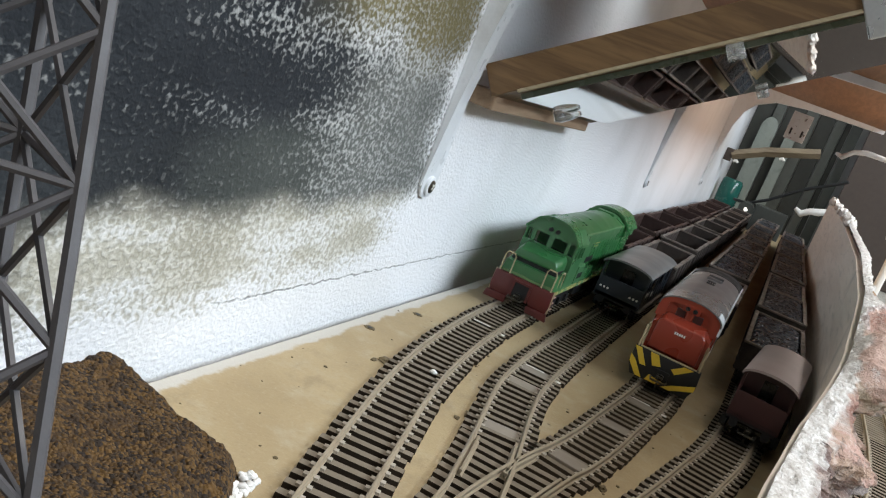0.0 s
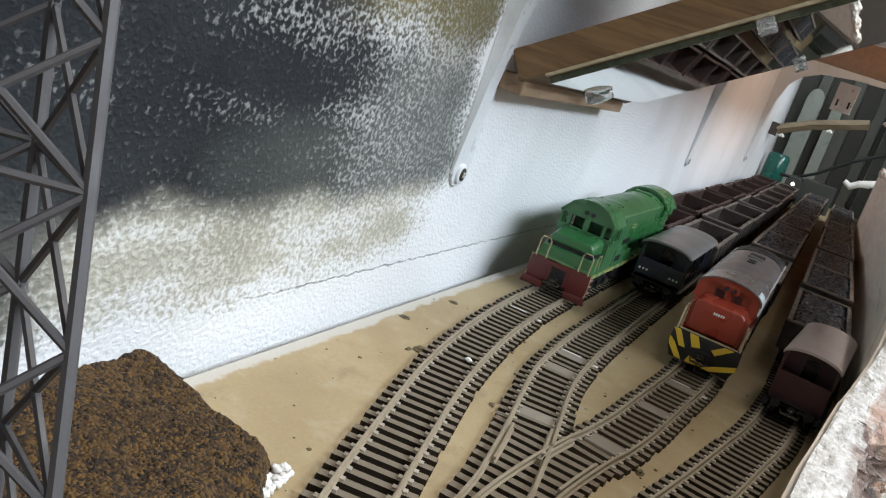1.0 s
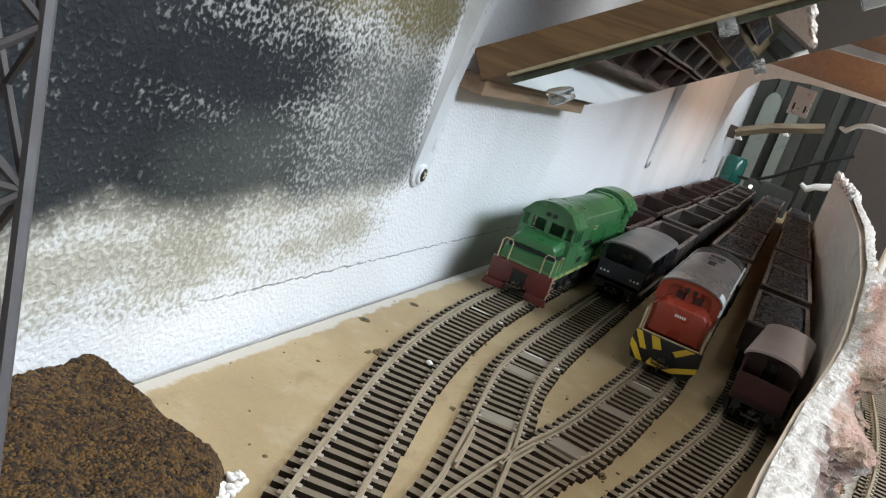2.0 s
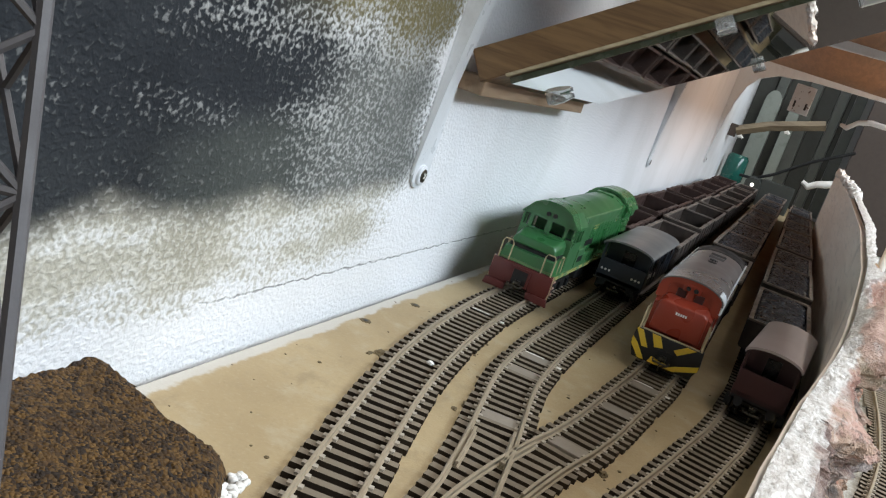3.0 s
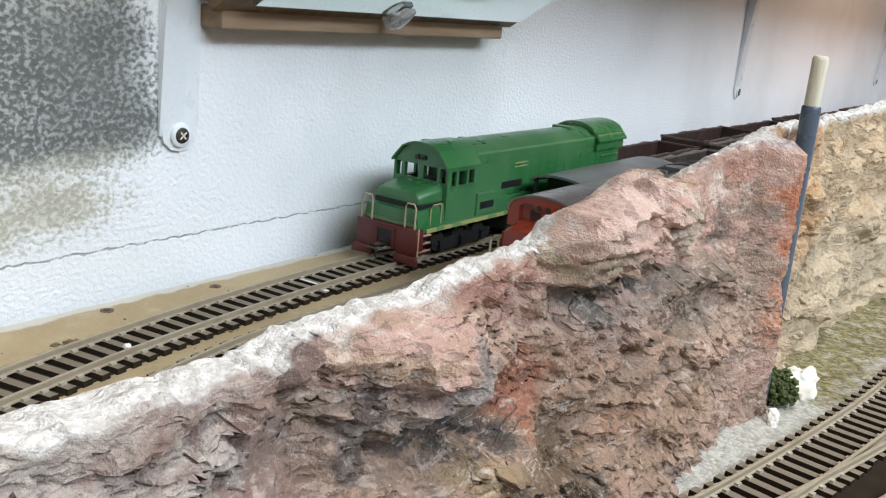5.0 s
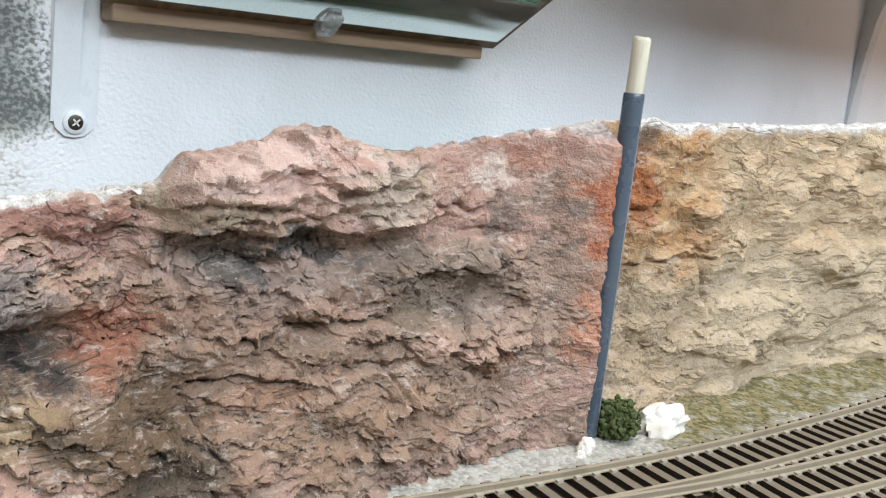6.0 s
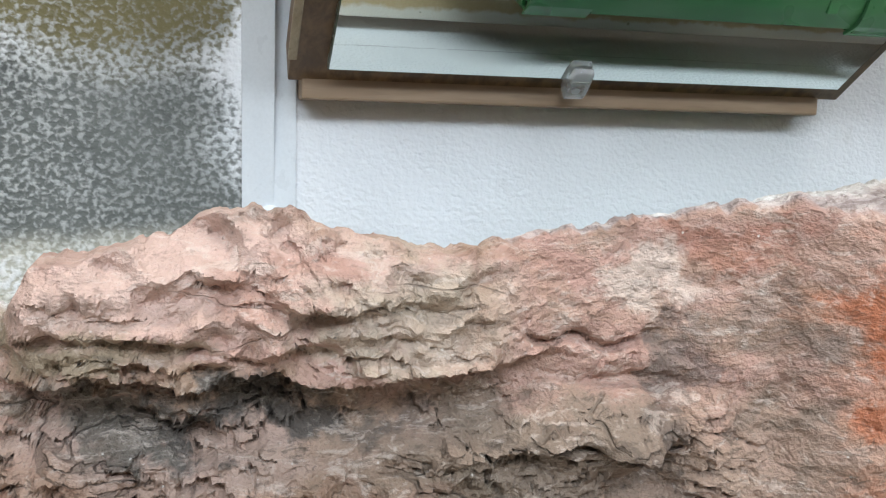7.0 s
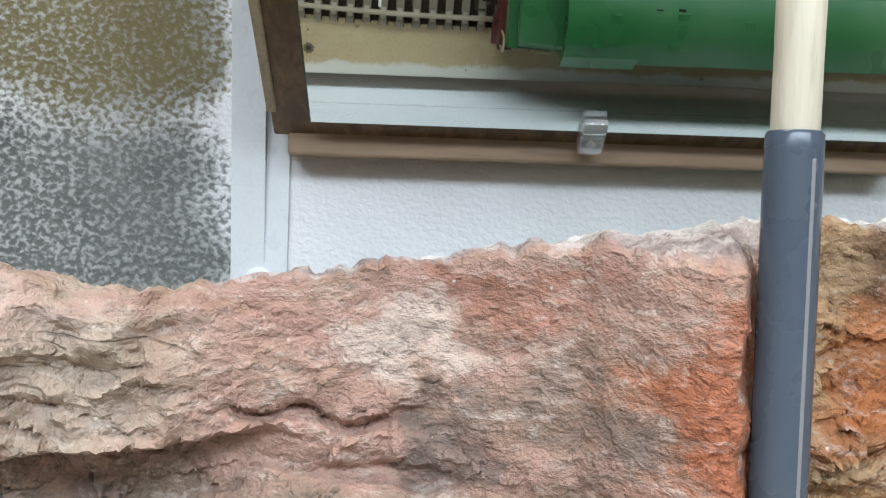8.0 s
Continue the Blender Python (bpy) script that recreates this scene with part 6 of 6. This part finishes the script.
# ---- the far end ----
def far_end():
    """Grey-green panels, a cable, a wooden bar, a plate and stored things behind the yard's end."""
    panels = [(-7, 30, M_PANELDARK, 12), (30, 52, M_PANEL, 0), (52, 92, M_PANELDARK, 14), (92, 118, M_PANEL, 4), (118, 152, M_PANELDARK, 12), (152, 172, M_PANEL, 2), (172, 184, M_PANELDARK, 10), (184, 206, M_PANEL, 0)]
    wall = thing("panelled_partition", "grey-green panelled partition closing the end of the yard", "partition")
    for x0, x1, mat, back in panels:
        part("panel", box((x0 + 0.6, 1700 + back, 0.5), (x1 - 0.6, 1716 + back, 420), 1.0), mat, wall)
    dark = thing("dark_cupboard", "dark brown cupboard side behind the rock ridge", "cupboard")
    part("side_panel", box((212, 1500, -12), (700, 1530, 900), 1.5), M_PANELBROWN, dark)
    bar = thing("wooden_bar", "dull wooden bar across the end of the yard", "bar")
    part("bar_body", rod([(6, 1440, 119), (60, 1440, 146), (150, 1440, 178)], 9.0, 4), M_BARWOOD, bar)
    part("bar_end", box((-6, 1436, 106), (8, 1446, 130), 1.0), M_PANELBROWN, bar)
    for x, z in ((14, 112), (88, 146)):
        part("bar_clip", rod([(x, 1429, z - 3), (x + 5, 1429, z), (x + 9, 1429, z - 3)], [2.4, 3.2, 2.2], 8), M_WHITE, bar, "white cable clip", 40)
    bottle = thing("teal_jar", "teal glass jar standing at the wall end", "jar", "", (22, 1560, 0))
    part("jar_body", rod([(0, 0, 0), (0, 0, 4), (0, 0, 40), (0, 0, 70), (0, 0, 76)], [17, 21, 22, 21, 17], 24), M_TEAL, bottle, "", 40)
    plate = thing("slotted_plate", "zinc slotted plate hanging under the shelf", "metal plate", "", (100, 1225, 176))
    bm = box((-16, 0, 0), (16, 1.2, 46), 0.4)
    part("plate_body", bm, M_ZINC, plate)
    for x in (-9, 9):
        part("slot", box((x - 1.6, -0.4, 8), (x + 1.6, 0.5, 19), 0.3), M_BLACK, plate)
    cable = thing("cable", "black cable hanging across the end of the yard", "cable")
    part("cable_body", rod([(40, 1500, 42), (66, 1490, 44), (100, 1480, 66), (150, 1470, 108), (215, 1450, 150)], 3.0, 8), M_CABLE, cable, "", 60)
    leaning = thing("leaning_board", "pale grey-green board leaning against the partition", "board", "", (34, 1686, 0))
    rounded = [(-16, 0), (18, 0), (18, 196)] + arc(1, 196, 17, 26, 0, 180, 8)[1:-1] + [(-16, 196)]
    part("board_face", prism(rounded, "y", 0, 6, 0.8), M_PALEBOARD, leaning, "", 40)
    post = thing("grey_board", "dull grey board standing against the partition", "board", "", (84, 1684, 0))
    part("board_face", box((-12, 0, 0), (10, 6, 214), 1.0), M_PALEBOARD, post)
    drape = thing("plaster_strip", "torn white plaster strip draped over the far end of the ridge", "plaster strip", "", (0, 0, 0))
    part("strip_body", rod([(150, 1430, 72), (162, 1430, 66), (176, 1428, 76), (190, 1426, 80), (206, 1424, 88)], [4.0, 6.5, 6.0, 7.0, 5.0], 8), M_PLASTER, drape, "", 60)
    crate = thing("pale_box", "pale grey-green carton behind the last wagons", "box", "", (115, 1440, 0))
    part("carton", box((-30, 0, 0), (30, 60, 52), 1.5), M_PANELDARK, crate)
    globe = thing("white_globe", "white plastic globe lamp beyond the rock ridge", "lamp", "", (276, 880, 86))
    part("globe", lump((0, 0, 14), (17, 17, 15), M_WHITE, 4, 0.02), M_WHITE, globe, "", 60)
    part("stem", rod([(0, 0, -100), (0, 0, 2)], 5, 12), M_WHITE, globe)
    white = thing("plaster_strip", "torn white plaster strip hanging under the shelf edge", "plaster strip", "", (0, 0, 0))
    part("strip_body", rod([(165, 900, 170), (172, 890, 168), (182, 880, 178), (196, 870, 182), (225, 860, 182)], [2.5, 3.4, 3.0, 3.6, 3.0], 8), M_PLASTER, white, "", 60)


M_PALEBOARD = painted("pale_grey_green_board", (0.26, 0.29, 0.26), (0.14, 0.16, 0.14), 0.5, 0.5)
M_BARWOOD = wood("dull_brown_bar", (0.21, 0.165, 0.105), (0.14, 0.105, 0.065), "x", 20)
M_PANELBROWN = painted("dark_brown_panel", (0.055, 0.040, 0.032), (0.04, 0.03, 0.025), 0.5, 0.4)
far_end()


def far_locomotive():
    d = thing("diesel_locomotive", "dark locomotive with a lit headlamp among far wagons", "locomotive", "locomotives", (72, 1400, 0))
    part("body", tapered(angled(14, 14, 42, 48, 9), 0, angled(14, 14, 42, 48, 9), 120), M_PANELDARK, d, "", 30)
    part("headlamp", rod([(0, -1.6, 36.6), (0, 0.5, 36.6)], 3.2, 18), M_LAMP, d, "lit white headlamp", 40)
    bogie(d, 25, 2, 20)
    bogie(d, 95, 2, 20)


def lamp_glow():
    n = Nodes("lit_lamp")
    n.bsdf.inputs["Emission Color"].default_value = (1.0, 0.95, 0.85, 1)
    n.bsdf.inputs["Emission Strength"].default_value = 3.0
    return n.done((0.9, 0.9, 0.85), 0.3)


M_LAMP = lamp_glow()
far_locomotive()

# ---- unseen room added round the layout; its grey limits the bounced light ----
setting("wall_north", box((-60, YARD_END + 42, -900), (1800, YARD_END + 80, 1500)), M_ROOM, "unseen grey room wall added beyond the yard")
setting("wall_south", box((-60, -1980, -900), (1800, -1940, 1500)), M_ROOM, "unseen grey room wall added behind the viewer")
east = box((1440, -1940, -900), (1480, YARD_END + 42, 620))
box((1440, -1940, 620), (1480, -1200, 1200), 0.0, east)
box((1440, 1320, 620), (1480, YARD_END + 42, 1200), 0.0, east)
box((1440, -1940, 1200), (1480, YARD_END + 42, 1500), 0.0, east)
setting("wall_east", east, M_ROOM, "unseen grey room wall added with a wide high opening for the lamp")
setting("ceiling", box((-60, -1980, 1502), (1800, YARD_END + 80, 1540)), M_ROOM, "unseen grey ceiling added over the layout")
setting("floor", box((-60, -1980, -940), (1800, YARD_END + 80, -902)), M_FLOOR, "unseen brown boarded room floor, added")
setting("wall_west_return", box((-60, -1940, -900), (WALL_X, -902, 1500)), M_ROOM, "unseen grey room wall added beside the layout")
